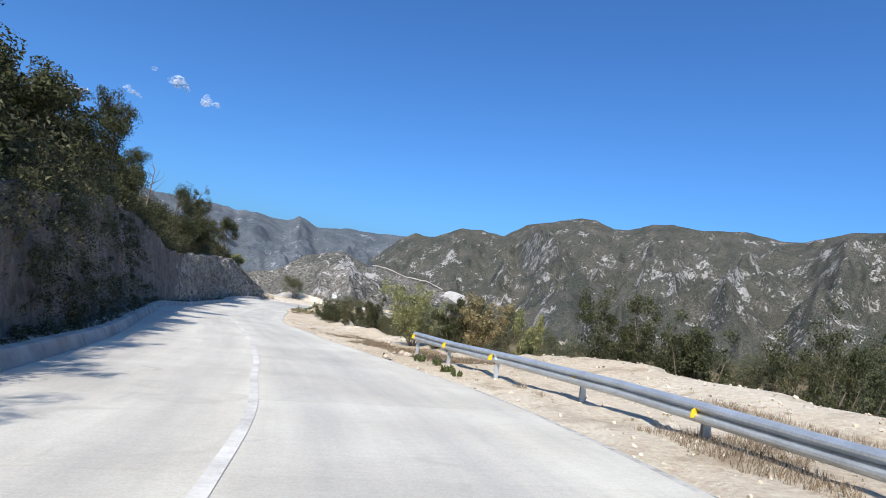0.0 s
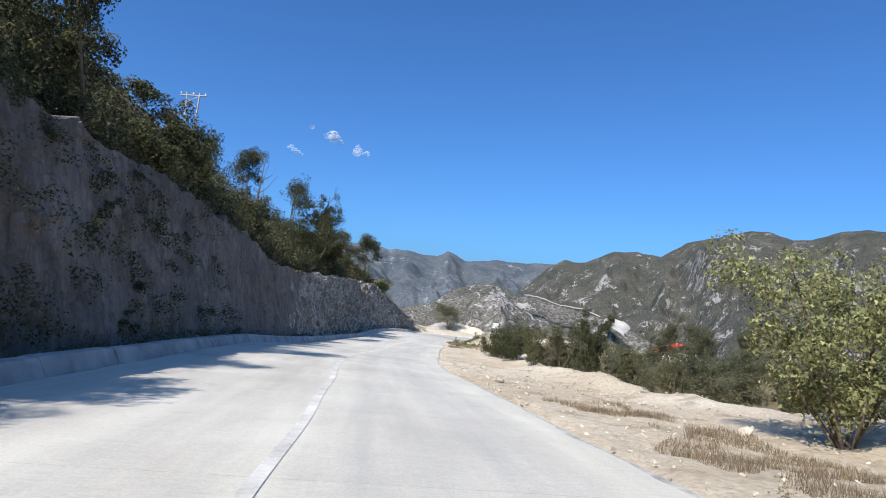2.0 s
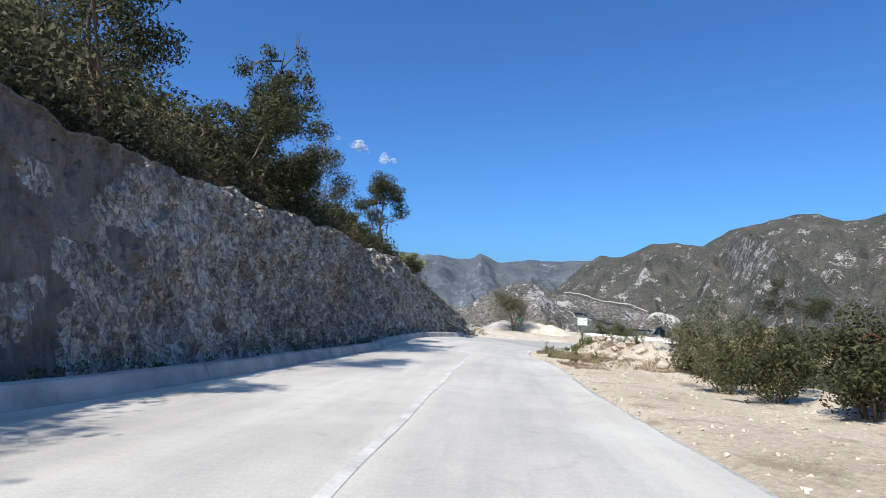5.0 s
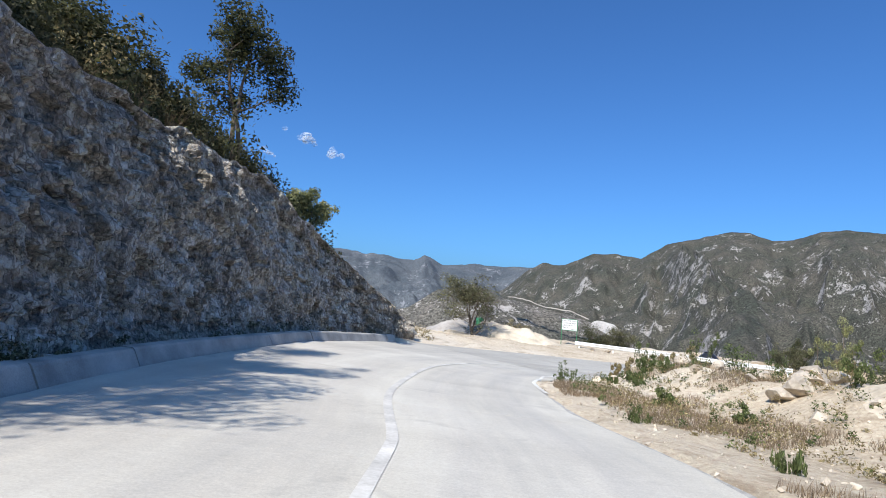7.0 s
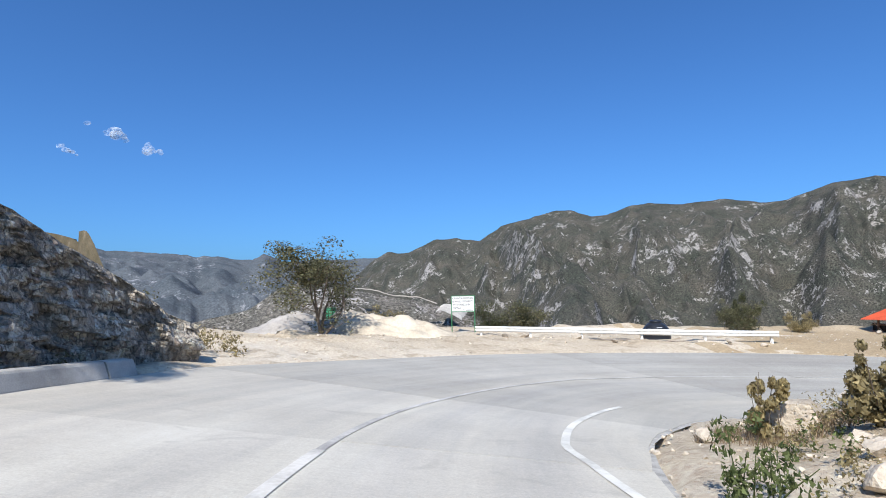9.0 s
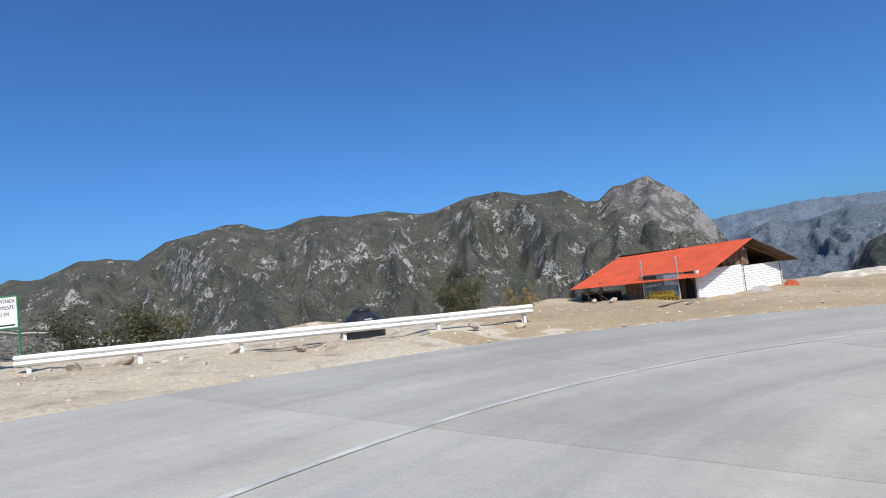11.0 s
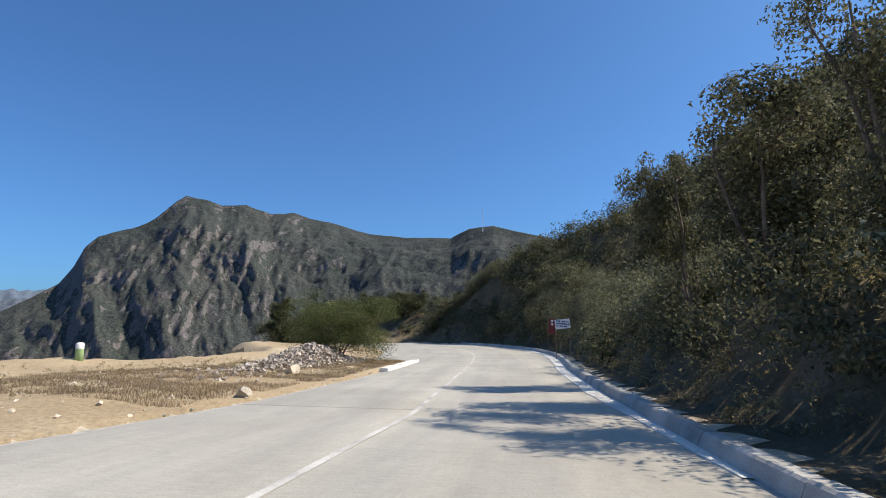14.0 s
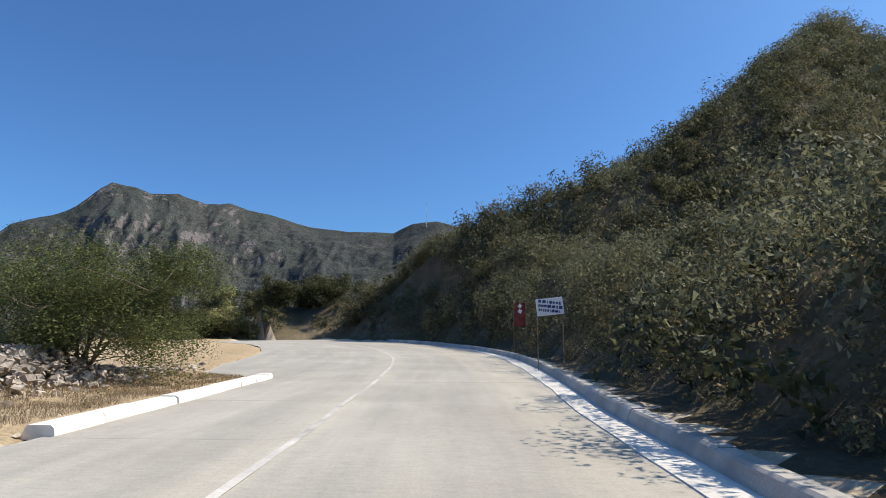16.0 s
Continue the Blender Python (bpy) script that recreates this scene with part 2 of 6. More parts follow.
SUMMIT_MAT = mountain("bare_summit", (0.075, 0.075, 0.062), (0.14, 0.128, 0.11), (0.235, 0.215, 0.20), 0.50, (1, 1, 0.8), 4.0, 1.0, 0.3)
# distance haze is put into these base colours as a blue-grey tint
HAZE_TINT_MAT = mountain("haze_tinted_mountain", (0.072, 0.086, 0.098), (0.115, 0.125, 0.135), (0.26, 0.26, 0.27), 0.625, (1, 1, 0.9), 1.6, 0.6)
CLIFF_MAT = mountain("cliff_mountain", (0.045, 0.054, 0.048), (0.064, 0.066, 0.060), (0.145, 0.130, 0.125), 0.57, (1, 1, 0.35), 2.4, 0.9, 0.8)
# canyon slopes and far crest: aerial haze mixed into the colours, paler and bluer
CANYON_HAZE_MAT = mountain("haze_tinted_canyon_slopes", (0.085, 0.105, 0.13), (0.12, 0.135, 0.155), (0.19, 0.20, 0.225), 0.62, (1, 1, 0.6), 1.0, 0.6, 0.3)
FAR_HAZE_MAT = mountain("haze_tinted_far_mountain", (0.11, 0.14, 0.18), (0.14, 0.165, 0.195), (0.19, 0.21, 0.24), 0.70, scale=0.5, crisp=0.45)
SCRUB_EARTH = scrub_earth()
LEAF_DARK = leaf("dark_scrub_leaves", (0.034, 0.040, 0.020), (0.095, 0.100, 0.046))
LEAF_OLIVE = leaf("olive_scrub_leaves", (0.062, 0.063, 0.034), (0.160, 0.154, 0.086))
LEAF_FRESH = leaf("fresh_green_leaves", (0.13, 0.14, 0.06), (0.34, 0.34, 0.165))
LEAF_GREY = leaf("grey_green_leaves", (0.085, 0.092, 0.055), (0.19, 0.195, 0.125))
LEAF_DRY = leaf("dry_scrub_leaves", (0.15, 0.122, 0.062), (0.35, 0.29, 0.155))
BARK = speckled("bark", (0.16, 0.125, 0.095), 0.35, 5, 40, relief=0.02)
GRASS_DRY = leaf("dry_grass", (0.15, 0.11, 0.075), (0.32, 0.245, 0.165))
SPUR_MAT = mountain("pale_spur", (0.085, 0.085, 0.070), (0.17, 0.15, 0.125), (0.40, 0.365, 0.33), 0.57, (1, 1, 0.8), 2.4)
LEAF_THORN = leaf("thorn_tree_leaves", (0.036, 0.048, 0.018), (0.115, 0.135, 0.048))
TRACK = speckled("dirt_track", (0.42, 0.37, 0.31), 0.2, 0.05, 0.4)
RUBBLE = speckled("grey_rubble", (0.36, 0.31, 0.262), 0.6, 3, 14)
LEAF_WEED = leaf("weed_leaves", (0.055, 0.078, 0.028), (0.15, 0.18, 0.07))
WORN_LINE_OLD = speckled("older_worn_line", (0.47, 0.45, 0.42), 0.3, 1.2, 20)
GUTTER = speckled("pale_gutter_concrete", (0.60, 0.58, 0.54), 0.10, 0.8, 24)
WORN_EDGE = speckled("worn_edge_line", (0.66, 0.64, 0.58), 0.2, 1.5, 20)


def cloud_vapour():
    m = material("cloud_vapour", 1.0)
    colour(m, (0.93, 0.94, 0.95))
    clear = node(m, "ShaderNodeBsdfTransparent")
    thick = ramp(m, noise_of(m, coords(m), 0.02, 6, 0.65), ((0.40, grey(0.0)), (0.75, grey(0.5))))
    x = node(m, "ShaderNodeMixShader")
    link(m, thick, x.inputs[0])
    link(m, clear.outputs[0], x.inputs[1])
    link(m, m.node_tree.nodes["Principled BSDF"].outputs[0], x.inputs[2])
    link(m, x.outputs[0], m.node_tree.nodes["Material Output"].inputs["Surface"])
    return m


CLOUD = cloud_vapour()

# ---------------------------------------------------------------- plan of the road
def part(name, mesh, mat, parent=None, label=""):
    """Links a bmesh or a mesh as one object under a thing, a part or a piece of the setting."""
    if isinstance(mesh, bmesh.types.BMesh):
        data = bpy.data.meshes.new(name)
        mesh.to_mesh(data)
        mesh.free()
    else:
        data = mesh
    if mat and not data.materials:
        data.materials.append(mat)
    ob = new(name, data)
    if parent:
        ob.parent = parent
    if label:
        ob["label"] = label
    return ob


def mesh_of(name, verts, faces, smooth=False):
    """A mesh from arrays of places and of quads or triangles."""
    verts, faces = np.asarray(verts, np.float32), np.asarray(faces, np.int32)
    me = bpy.data.meshes.new(name)
    me.vertices.add(len(verts))
    me.vertices.foreach_set("co", verts.ravel())
    k = faces.shape[1]
    me.loops.add(faces.size)
    me.loops.foreach_set("vertex_index", faces.ravel())
    me.polygons.add(len(faces))
    me.polygons.foreach_set("loop_start", np.arange(0, faces.size, k, dtype=np.int32))
    me.polygons.foreach_set("use_smooth", np.full(len(faces), smooth))
    me.update(calc_edges=True)
    return me


def grid_faces(rows, cols):
    a = np.arange(rows - 1)[:, None] * cols + np.arange(cols - 1)[None]
    return np.stack([a, a + 1, a + cols + 1, a + cols], -1).reshape(-1, 4)


# the line along which the right-hand lane runs, metres, 7 m from point to point
LANE = [(5.0, -30, 9.4), (3.0, -16, 8.1), (1.5, -8, 7.35), (0.0, 0.0, 6.65), (-1.3, 6.9, 5.99), (-3.2, 13.6, 5.38), (-5.3, 20.3, 4.79), (-7.6, 26.9, 4.29),
        (-10.0, 33.5, 3.80), (-12.5, 40.0, 3.29), (-14.9, 46.6, 2.73), (-17.2, 53.2, 2.15), (-19.2, 59.9, 1.63), (-21.0, 66.7, 1.24),
        (-22.5, 73.5, 0.90), (-23.9, 80.4, 0.55), (-25.3, 87.2, 0.19), (-25.2, 94.2, -0.15), (-23.3, 100.9, -0.77), (-19.0, 106.3, -1.46),
        (-12.5, 108.6, -1.92), (-5.7, 107.5, -2.13), (0.7, 104.5, -2.28), (6.9, 101.3, -2.41), (13.1, 98.2, -2.47), (22, 93.8, -2.52),
        (31, 89.4, -2.52), (40, 85.6, -2.46), (50, 83.0, -2.34), (60, 82.5, -2.2), (75, 85, -2.1)]


def spline(points, step=0.5):
    p = [np.array(q, float) for q in points]
    p = [2 * p[0] - p[1]] + p + [2 * p[-1] - p[-2]]
    out = []
    for i in range(1, len(p) - 2):
        for u in np.linspace(0, 1, 16, endpoint=False):
            a, b, c, d = p[i - 1:i + 3]
            out.append(0.5 * (2 * b + (c - a) * u + (2 * a - 5 * b + 4 * c - d) * u * u + (3 * b - a - 3 * c + d) * u ** 3))
    out.append(p[-2])
    out = np.array(out)
    run = np.concatenate([[0], np.cumsum(np.linalg.norm(np.diff(out[:, :2], axis=0), axis=1))])
    at = np.arange(0, run[-1], step)
    return np.stack([np.interp(at, run, out[:, k]) for k in range(3)], 1), at


LINE, RUN = spline(LANE)
S0 = RUN[int(np.argmin(np.hypot(LINE[:, 0], LINE[:, 1])))]
RUN = RUN - S0                                  # 0 where the shot begins
TAN = np.gradient(LINE[:, :2], axis=0)
TAN /= np.linalg.norm(TAN, axis=1)[:, None]


def table(*pairs):
    xs, ys = [q[0] for q in pairs], [q[1] for q in pairs]
    return lambda s: np.interp(s, xs, ys)


RIGHT = table((-30, 3.6), (0, 3.6), (12, 3.9), (20, 3.5), (30, 2.8), (45, 2.6), (63, 3.4), (80, 3.4), (92, 2.4), (98, 1.4), (104, 1.5), (112, 2.2),
              (125, 2.6), (146, 2.6), (157, 2.9), (168, 3.6), (180, 4.0), (220, 4.0))
LEFT = table((-30, -4.6), (0, -4.6), (12, -4.8), (30, -5.6), (50, -6.3), (70, -5.6), (85, -5.3), (95, -6.4), (100, -7.6), (106, -9.6), (113, -9.2),
             (120, -8.8), (126, -8.0), (132, -6.5), (142, -5.6), (155, -5.1), (164.5, -5.1), (167, -8.0), (172, -9.0), (190, -9.0), (220, -8.0))
CROSS = table((-30, -0.03), (8, -0.03), (20, -0.015), (35, 0.02), (50, 0.05), (70, 0.02), (85, 0.025), (97, 0.055), (120, 0.05), (135, 0.03), (150, 0.015), (170, 0.0))
CENTRE = table((-30, -0.7), (0, -0.7), (20, -0.8), (45, -1.5), (70, -0.6), (85, -0.6), (97, -1.6), (112, -3.3), (125, -2.7), (140, -1.9), (220, -1.8))


def place(s, n, up=0.0):
    """The point at s metres along the lane, n metres to its right, up metres above the road's plane."""
    s, n = np.asarray(s, float), np.asarray(n, float)
    x, y, z = (np.interp(s, RUN, LINE[:, k]) for k in range(3))
    tx, ty = np.interp(s, RUN, TAN[:, 0]), np.interp(s, RUN, TAN[:, 1])
    k = np.hypot(tx, ty)
    tx, ty = tx / k, ty / k
    return np.stack([x + ty * n, y - tx * n, z - CROSS(s) * np.clip(n, -14, 8) + up], -1)


def step(a, b, v):
    u = np.clip((v - a) / (b - a), 0, 1)
    return u * u * (3 - 2 * u)


def rough_field(x, y, size, seed=0, octaves=4):
    """Smooth value noise, about -1 to 1, over arrays of places."""
    total, amp, norm = np.zeros_like(x, float), 1.0, 0.0
    for o in range(octaves):
        u, v = x / size + 17.3 * (o + seed), y / size - 9.7 * (o + seed)
        i, j = np.floor(u).astype(np.int64), np.floor(v).astype(np.int64)
        fu, fv = u - i, v - j
        fu, fv = fu * fu * (3 - 2 * fu), fv * fv * (3 - 2 * fv)

        def h(a, b):
            k = (a * 374761393 + b * 668265263 + (seed + o) * 1442695041) & 0xFFFFFFFF
            k = ((k ^ (k >> 13)) * 1274126177) & 0xFFFFFFFF
            return ((k ^ (k >> 16)) & 0xFFFF) / 32767.5 - 1

        total += amp * ((h(i, j) * (1 - fu) + h(i + 1, j) * fu) * (1 - fv) + (h(i, j + 1) * (1 - fu) + h(i + 1, j + 1) * fu) * fv)
        norm += amp
        amp, size = amp * 0.5, size * 0.5
    return total / norm * 1.6


CUT = table((-30, 3.0), (8, 3.2), (16, 3.6), (24, 4.5), (30, 5.2), (40, 5.7), (50, 5.85), (57, 5.75), (62, 5.1), (70, 5.2), (78, 5.4), (86, 5.6), (92, 6.0), (97, 6.0), (99, 5.3), (101, 4.7), (103, 3.6), (106, 1.2), (108, 0.0))       # height of the rock cut
VERGE = 1.5
BATTER = 0.2                                     # how far the rock face leans back for each metre up
LEAN = table((-30, 1.2), (15, 1.1), (30, 0.85), (45, 0.75), (75, 0.72), (95, 0.62))
HILL = table((-30, 30), (40, 28), (60, 24), (76, 17), (85, 9.5), (93, 7.2), (99, 5.7), (103, 3.9), (106, 1.6), (112, 0))        # height to which the slope above it goes
SHOULDER = table((-30, 5.2), (12, 5.4), (22, 6.6), (35, 7.8), (60, 6.4), (80, 7.5), (95, 9.5), (110, 11))
TILT = table((-30, 0.01), (12, 0.02), (22, 0.045), (30, -0.03), (45, -0.02), (70, 0.01))
HEAP = table((82, 7.4), (94, 7.0), (101, 4.6), (110, 4.2))
BERM = table((-30, 0.35), (12, 0.35), (25, 0.32), (50, 0.45), (80, 0.4))
YARD = table((100, 6), (106, 11), (112, 13), (120, 13), (128, 17), (136, 21), (150, 20), (160, 16), (168, 13), (185, 10), (220, 10))                # width of the dirt yard
KNOLL = table((112, 0.0), (120, 0.8), (128, 1.8), (140, 2.4), (165, 2.6), (178, 3.6), (190, 6.0), (205, 5.0), (215, 3.0))


def side_height(s, n):
    """Height above the lane at s, n, off the road too."""
    left, right = LEFT(s), RIGHT(s)
    base = -CROSS(s) * np.clip(n, -14, 8)
    r, l = np.maximum(n - right, 0), np.maximum(left - n, 0)
    # to the right: shoulder with a heaped edge, then the drop; further on a wooded knoll
    w = SHOULDER(s)
    drop = TILT(s) * np.minimum(r, w) + BERM(s) * np.exp(-((r - w) / 1.3) ** 2) - 1.1 * np.maximum(r - w - 0.8, 0)
    drop = drop + 1.45 * step(82, 91, s) * (1 - step(107, 114, s)) * np.exp(-((r - HEAP(s)) / 2.1) ** 2)
    k = KNOLL(s)
    hill = np.minimum(0.10 * step(0.45, 0.8, r) + 1.15 * np.maximum(r - 1.7, 0), k + 0.08 * r) - 0.45 * np.maximum(r - 1.4 - k / 1.15 - 2, 0)
    h = step(112, 122, s)
    rise_r = drop * (1 - h) + hill * h
    # to the left: rock cut and wooded slope; further on a dirt yard, then the drop
    c = CUT(s)
    foot = VERGE + 1.0
    back = foot + BATTER * c
    slope = np.where(l < back, np.maximum(l - foot, 0) / np.maximum(back - foot, 0.05) * c, c + LEAN(s) * (l - back))
    slope = np.minimum(slope, HILL(s) + 0.03 * l) + 0.1 * np.minimum(l, 1)
    y = YARD(s)
    yard = 0.01 * l + 0.15 * np.exp(-((l - y) / 1.2) ** 2) - 0.60 * np.maximum(l - y - 0.5, 0)
    h = step(99, 108, s)
    rise_l = slope * (1 - h) + yard * h
    return base + np.where(r > 0, rise_r, np.where(l > 0, rise_l, 0))


def nearest(x, y, legs):
    k = np.flatnonzero(legs)
    best, at = np.full(x.shape, 1e9), np.zeros(x.shape, int)
    for i in k[::3]:
        d = (x - LINE[i, 0]) ** 2 + (y - LINE[i, 1]) ** 2
        m = d < best
        best[m], at[m] = d[m], i
    dx, dy = x - LINE[at, 0], y - LINE[at, 1]
    s = RUN[at] + dx * TAN[at, 0] + dy * TAN[at, 1]
    n = dx * TAN[at, 1] - dy * TAN[at, 0]
    n = np.where(np.abs(n) < 1e-6, 1e-6, n)
    # past the ends of the line keep the true distance
    n = np.sign(n) * np.sqrt(np.maximum(best - np.clip(s - RUN[at], -1.5, 1.5) ** 2, 0))
    return np.clip(s, RUN[0], RUN[-1]), n


RIDGE_X = table((-30, 75), (12, 58), (42, 51), (60, 54), (74, 64), (90, 78))
RIDGE_Z = table((-30, 48), (12, 42), (28, 32), (42, 23.0), (60, 12.6), (74, 6), (84, -5), (120, -60))


def wooded_hill(x, y):
    """The hill behind the knoll: a ridge that climbs southwards, steep on the canyon side."""
    d = x - RIDGE_X(y)
    return RIDGE_Z(y) - np.where(d < 0, -1.2 * d, 0.3 * d) + rough_field(x, y, 14.0, 7) * 1.4


def ground(x, y):
    """Height of the ground, with the roadbed lowered a little under the slabs."""
    x, y = np.asarray(x, float), np.asarray(y, float)
    s0, n0 = nearest(x, y, RUN < 1e9)
    got = []
    for legs in (RUN < 113, RUN >= 113):
        s, n = nearest(x, y, legs)
        over = np.maximum((x - LINE[-1, 0]) * TAN[-1, 0] + (y - LINE[-1, 1]) * TAN[-1, 1] - 25, 0) * (s > 120)
        z = np.interp(s, RUN, LINE[:, 2]) + side_height(s, n) - 0.45 * over
        off = np.maximum(np.maximum(LEFT(s) - n, n - RIGHT(s)), 0)
        z = (z + rough_field(x, y, 6.0, 3) * np.minimum(off * 0.05, np.where((s > 106) & (n < 0), 0.16, 0.5)) + rough_field(x, y, 0.9, 5, 3) * np.minimum(off * 0.06, 0.07)
             - 0.22 * (off <= 0.05))
        got.append((s, n, z, 1 / (off + 0.02) ** 3))
    (sa, na, za, wa), (sb, nb, zb, wb) = got
    blend = (za * wa + zb * wb) / (wa + wb)
    z = np.where((na > 0) & (nb > 0), blend, np.where(s0 < 113, za, zb))
    return np.where((nb > RIGHT(sb) + 5) & (sb > 130), np.maximum(z, wooded_hill(x, y)), z)


# ---------------------------------------------------------------- ground, road, kerbs, rock cut
def axis(lo, hi, inner_lo, inner_hi, fine, coarse):
    return np.concatenate([np.arange(lo, inner_lo, coarse), np.arange(inner_lo, inner_hi, fine), np.arange(inner_hi, hi + coarse, coarse)])


def build_ground():
    xs, ys = axis(-150, 190, -60, 70, 0.55, 4.0), axis(-70, 260, -25, 150, 0.55, 4.0)
    gx, gy = np.meshgrid(xs, ys)
    z = ground(gx.ravel(), gy.ravel())
    me = mesh_of("ground", np.stack([gx.ravel(), gy.ravel(), z], 1), grid_faces(len(ys), len(xs)), True)
    me.materials.append(SOIL)
    me.materials.append(SCRUB_EARTH)
    me.materials.append(YARD_SOIL)
    cx = (gx[:-1, :-1] + gx[1:, 1:]).ravel() / 2
    cy = (gy[:-1, :-1] + gy[1:, 1:]).ravel() / 2
    s, n = nearest(cx, cy, RUN < 1e9)
    r, l = n - RIGHT(s), LEFT(s) - n
    rag = rough_field(cx, cy, 3.0, 51) * 0.8
    wild = (((s < 104) & (l > 2.2 + rag)) | ((s >= 104) & (l > YARD(s) + 1.5 + rag)) | ((s < 112) & (r > SHOULDER(s) + 1.8 + rag)) | ((s >= 118) & (r > 0.75)))
    me.polygons.foreach_set("material_index", np.where(wild, 1, np.where((s > 122 + 5 * rag) & (l > 0), 2, 0)).astype(np.int32))
    return tagged(part("ground", me, None), "pale dusty limestone soil with dry scrub earth", "ground", kind="structure")


def strip(name, s, cols, mat, parent=None, smooth=False):
    """A strip along the road; cols: arrays of (n, up) for every s."""
    v = np.stack([place(s, n, u) for n, u in cols], 1).reshape(-1, 3)
    return part(name, mesh_of(name, v, grid_faces(len(s), len(cols)), smooth), mat, parent)


def build_road():
    s = np.arange(-30, 222, 1.0)
    bed = strip("road", s, [(LEFT(s) - 0.1, -0.007 + 0 * s), (CENTRE(s), -0.007 + 0 * s), (RIGHT(s) + 0.1, -0.007 + 0 * s)], JOINT)
    tagged(bed, "pale grey concrete mountain road with a centre joint", "road", kind="structure")
    rng = random.Random(4)
    at = -30.0
    while at < 216:
        size = 4.4 + rng.uniform(-0.15, 0.15)
        q = np.linspace(at + 0.003, at + size - 0.003, 6)
        for side in (0, 1):
            lo, hi = (LEFT(q), CENTRE(q) - 0.004) if side == 0 else (CENTRE(q) + 0.004, RIGHT(q))
            wob = np.array([rng.uniform(-0.05, 0.05) for _ in q])
            lo, hi = (lo + wob, hi) if side == 0 else (lo, hi + wob)
            lift = rng.uniform(-0.002, 0.002)
            v, f = [], []
            for u in (lift, lift - 0.12):
                for k in np.linspace(0, 1, 3):
                    v.append(place(q, lo + (hi - lo) * k, u))
            v = np.stack(v, 1).reshape(-1, 3)
            g = grid_faces(6, 6)
            keep = [i for i in range(len(g)) if i % 5 in (0, 1)]
            f = g[keep][:, ::-1].tolist()
            for r in range(5):
                a, b = r * 6, (r + 1) * 6
                f += [[a, b, b + 3, a + 3], [a + 2, a + 5, b + 5, b + 2]]
            f += [[0, 3, 4, 1], [1, 4, 5, 2], [30, 31, 34, 33], [31, 32, 35, 34]]
            me = mesh_of("slab", v, f)
            across = np.stack([lo + (hi - lo) * k - CENTRE(q) for k in (0, 0.5, 1, 0, 0.5, 1)], 1).ravel()
            me.attributes.new("lane", "FLOAT_VECTOR", "POINT").data.foreach_set("vector", np.stack([np.repeat(q, 6), across, 0 * across], 1).astype(np.float32).ravel())
            part("slab", me, ROAD if at < 99 else ROAD_WORN if at < 105 else ROAD_WORSE if at < 113 else ROAD_OLD, bed)
        at += size
    for q, half, mat in ((np.arange(-28, 101.1, 0.5), 0.075, WORN_LINE), (np.arange(101, 214, 0.5), 0.055, WORN_LINE_OLD)):
        wob = 0.02 * np.sin(q * 0.9) - 0.03
        line = strip("centre_line", q, [(CENTRE(q) - half + wob, 0.008 + 0 * q), (CENTRE(q) + half + wob, 0.008 + 0 * q)], mat)
        tagged(line, "worn pale centre line on the concrete", "road marking", kind="structure")
    q = np.arange(94.0, 109.0, 0.4)
    inner = table((94, 2.2), (97, 1.55), (100, 1.2), (101.7, 0.8), (102.6, 0.5), (104.9, 0.3), (107.3, 0.2), (109.4, 0.15), (113, 0.5), (118, 1.2))(q)
    tagged(strip("edge_line", q, [(inner - 0.06, 0.008 + 0 * q), (inner + 0.06, 0.008 + 0 * q)], WORN_EDGE),
           "pale curved line round the inside of the bend", "road marking", kind="structure")
    q = np.arange(136.0, 190.1, 0.5)
    inner = RIGHT(q) - np.interp(q, (136, 146, 170, 190), (0.10, 0.45, 0.6, 0.25)) + 0.05 * rough_field(q, q * 0, 2.5, 9, 3)
    tagged(strip("gutter", q, [(inner - 0.01, -0.01 + 0 * q), (inner, 0.016 + 0 * q), (RIGHT(q), 0.020 + 0 * q)], GUTTER), "pale concrete gutter strip beside the kerb", "gutter", kind="structure")
    return bed


def kerb_run(name, label, s_from, s_to, edge, side, mat, profile, size=3.0, seed=1):
    """Kerb stones in line along an edge; profile: (out, up) from the road outwards."""
    root = tagged(new(name), label, "kerb", kind="structure")
    rng = random.Random(seed)
    at = s_from
    while at < s_to:
        q = np.linspace(at + 0.012, min(at + size, s_to) - 0.012, 4)
        jut, lift = rng.uniform(-0.02, 0.02), rng.uniform(-0.012, 0.012)
        cols = [place(q, edge(q) + side * (o + jut), u + (lift if u > 0 else 0)) for o, u in profile]
        k = len(cols)
        v = np.stack(cols, 1).reshape(-1, 3)
        f = grid_faces(4, k)
        if side > 0:
            f = f[:, ::-1]
        ends = [list(range(k)), list(range(3 * k, 4 * k))]
        me = bpy.data.meshes.new("kerb_stone")
        me.from_pydata(v.tolist(), [], f.tolist() + ends)
        me.update()
        part("kerb_stone", me, mat, root)
        at += size
    return root


def cell_field(x, y, size, seed):
    """One random value, -1 to 1, for each cell of a broken pattern."""
    u, v = x / size, y / size
    i, j = np.floor(u).astype(np.int64), np.floor(v).astype(np.int64)
    best, value = np.full(u.shape, 1e9), np.zeros(u.shape)
    for di in (-1, 0, 1):
        for dj in (-1, 0, 1):
            a, b = i + di, j + dj
            k = (a * 374761393 + b * 668265263 + seed * 1442695041) & 0xFFFFFFFF
            k = ((k ^ (k >> 13)) * 1274126177) & 0xFFFFFFFF
            k = k ^ (k >> 16)
            d = (u - a - (k & 255) / 255) ** 2 + (v - b - ((k >> 8) & 255) / 255) ** 2
            near = d < best
            best[near] = d[near]
            value[near] = ((k >> 16) & 255)[near] / 127.5 - 1
    return value


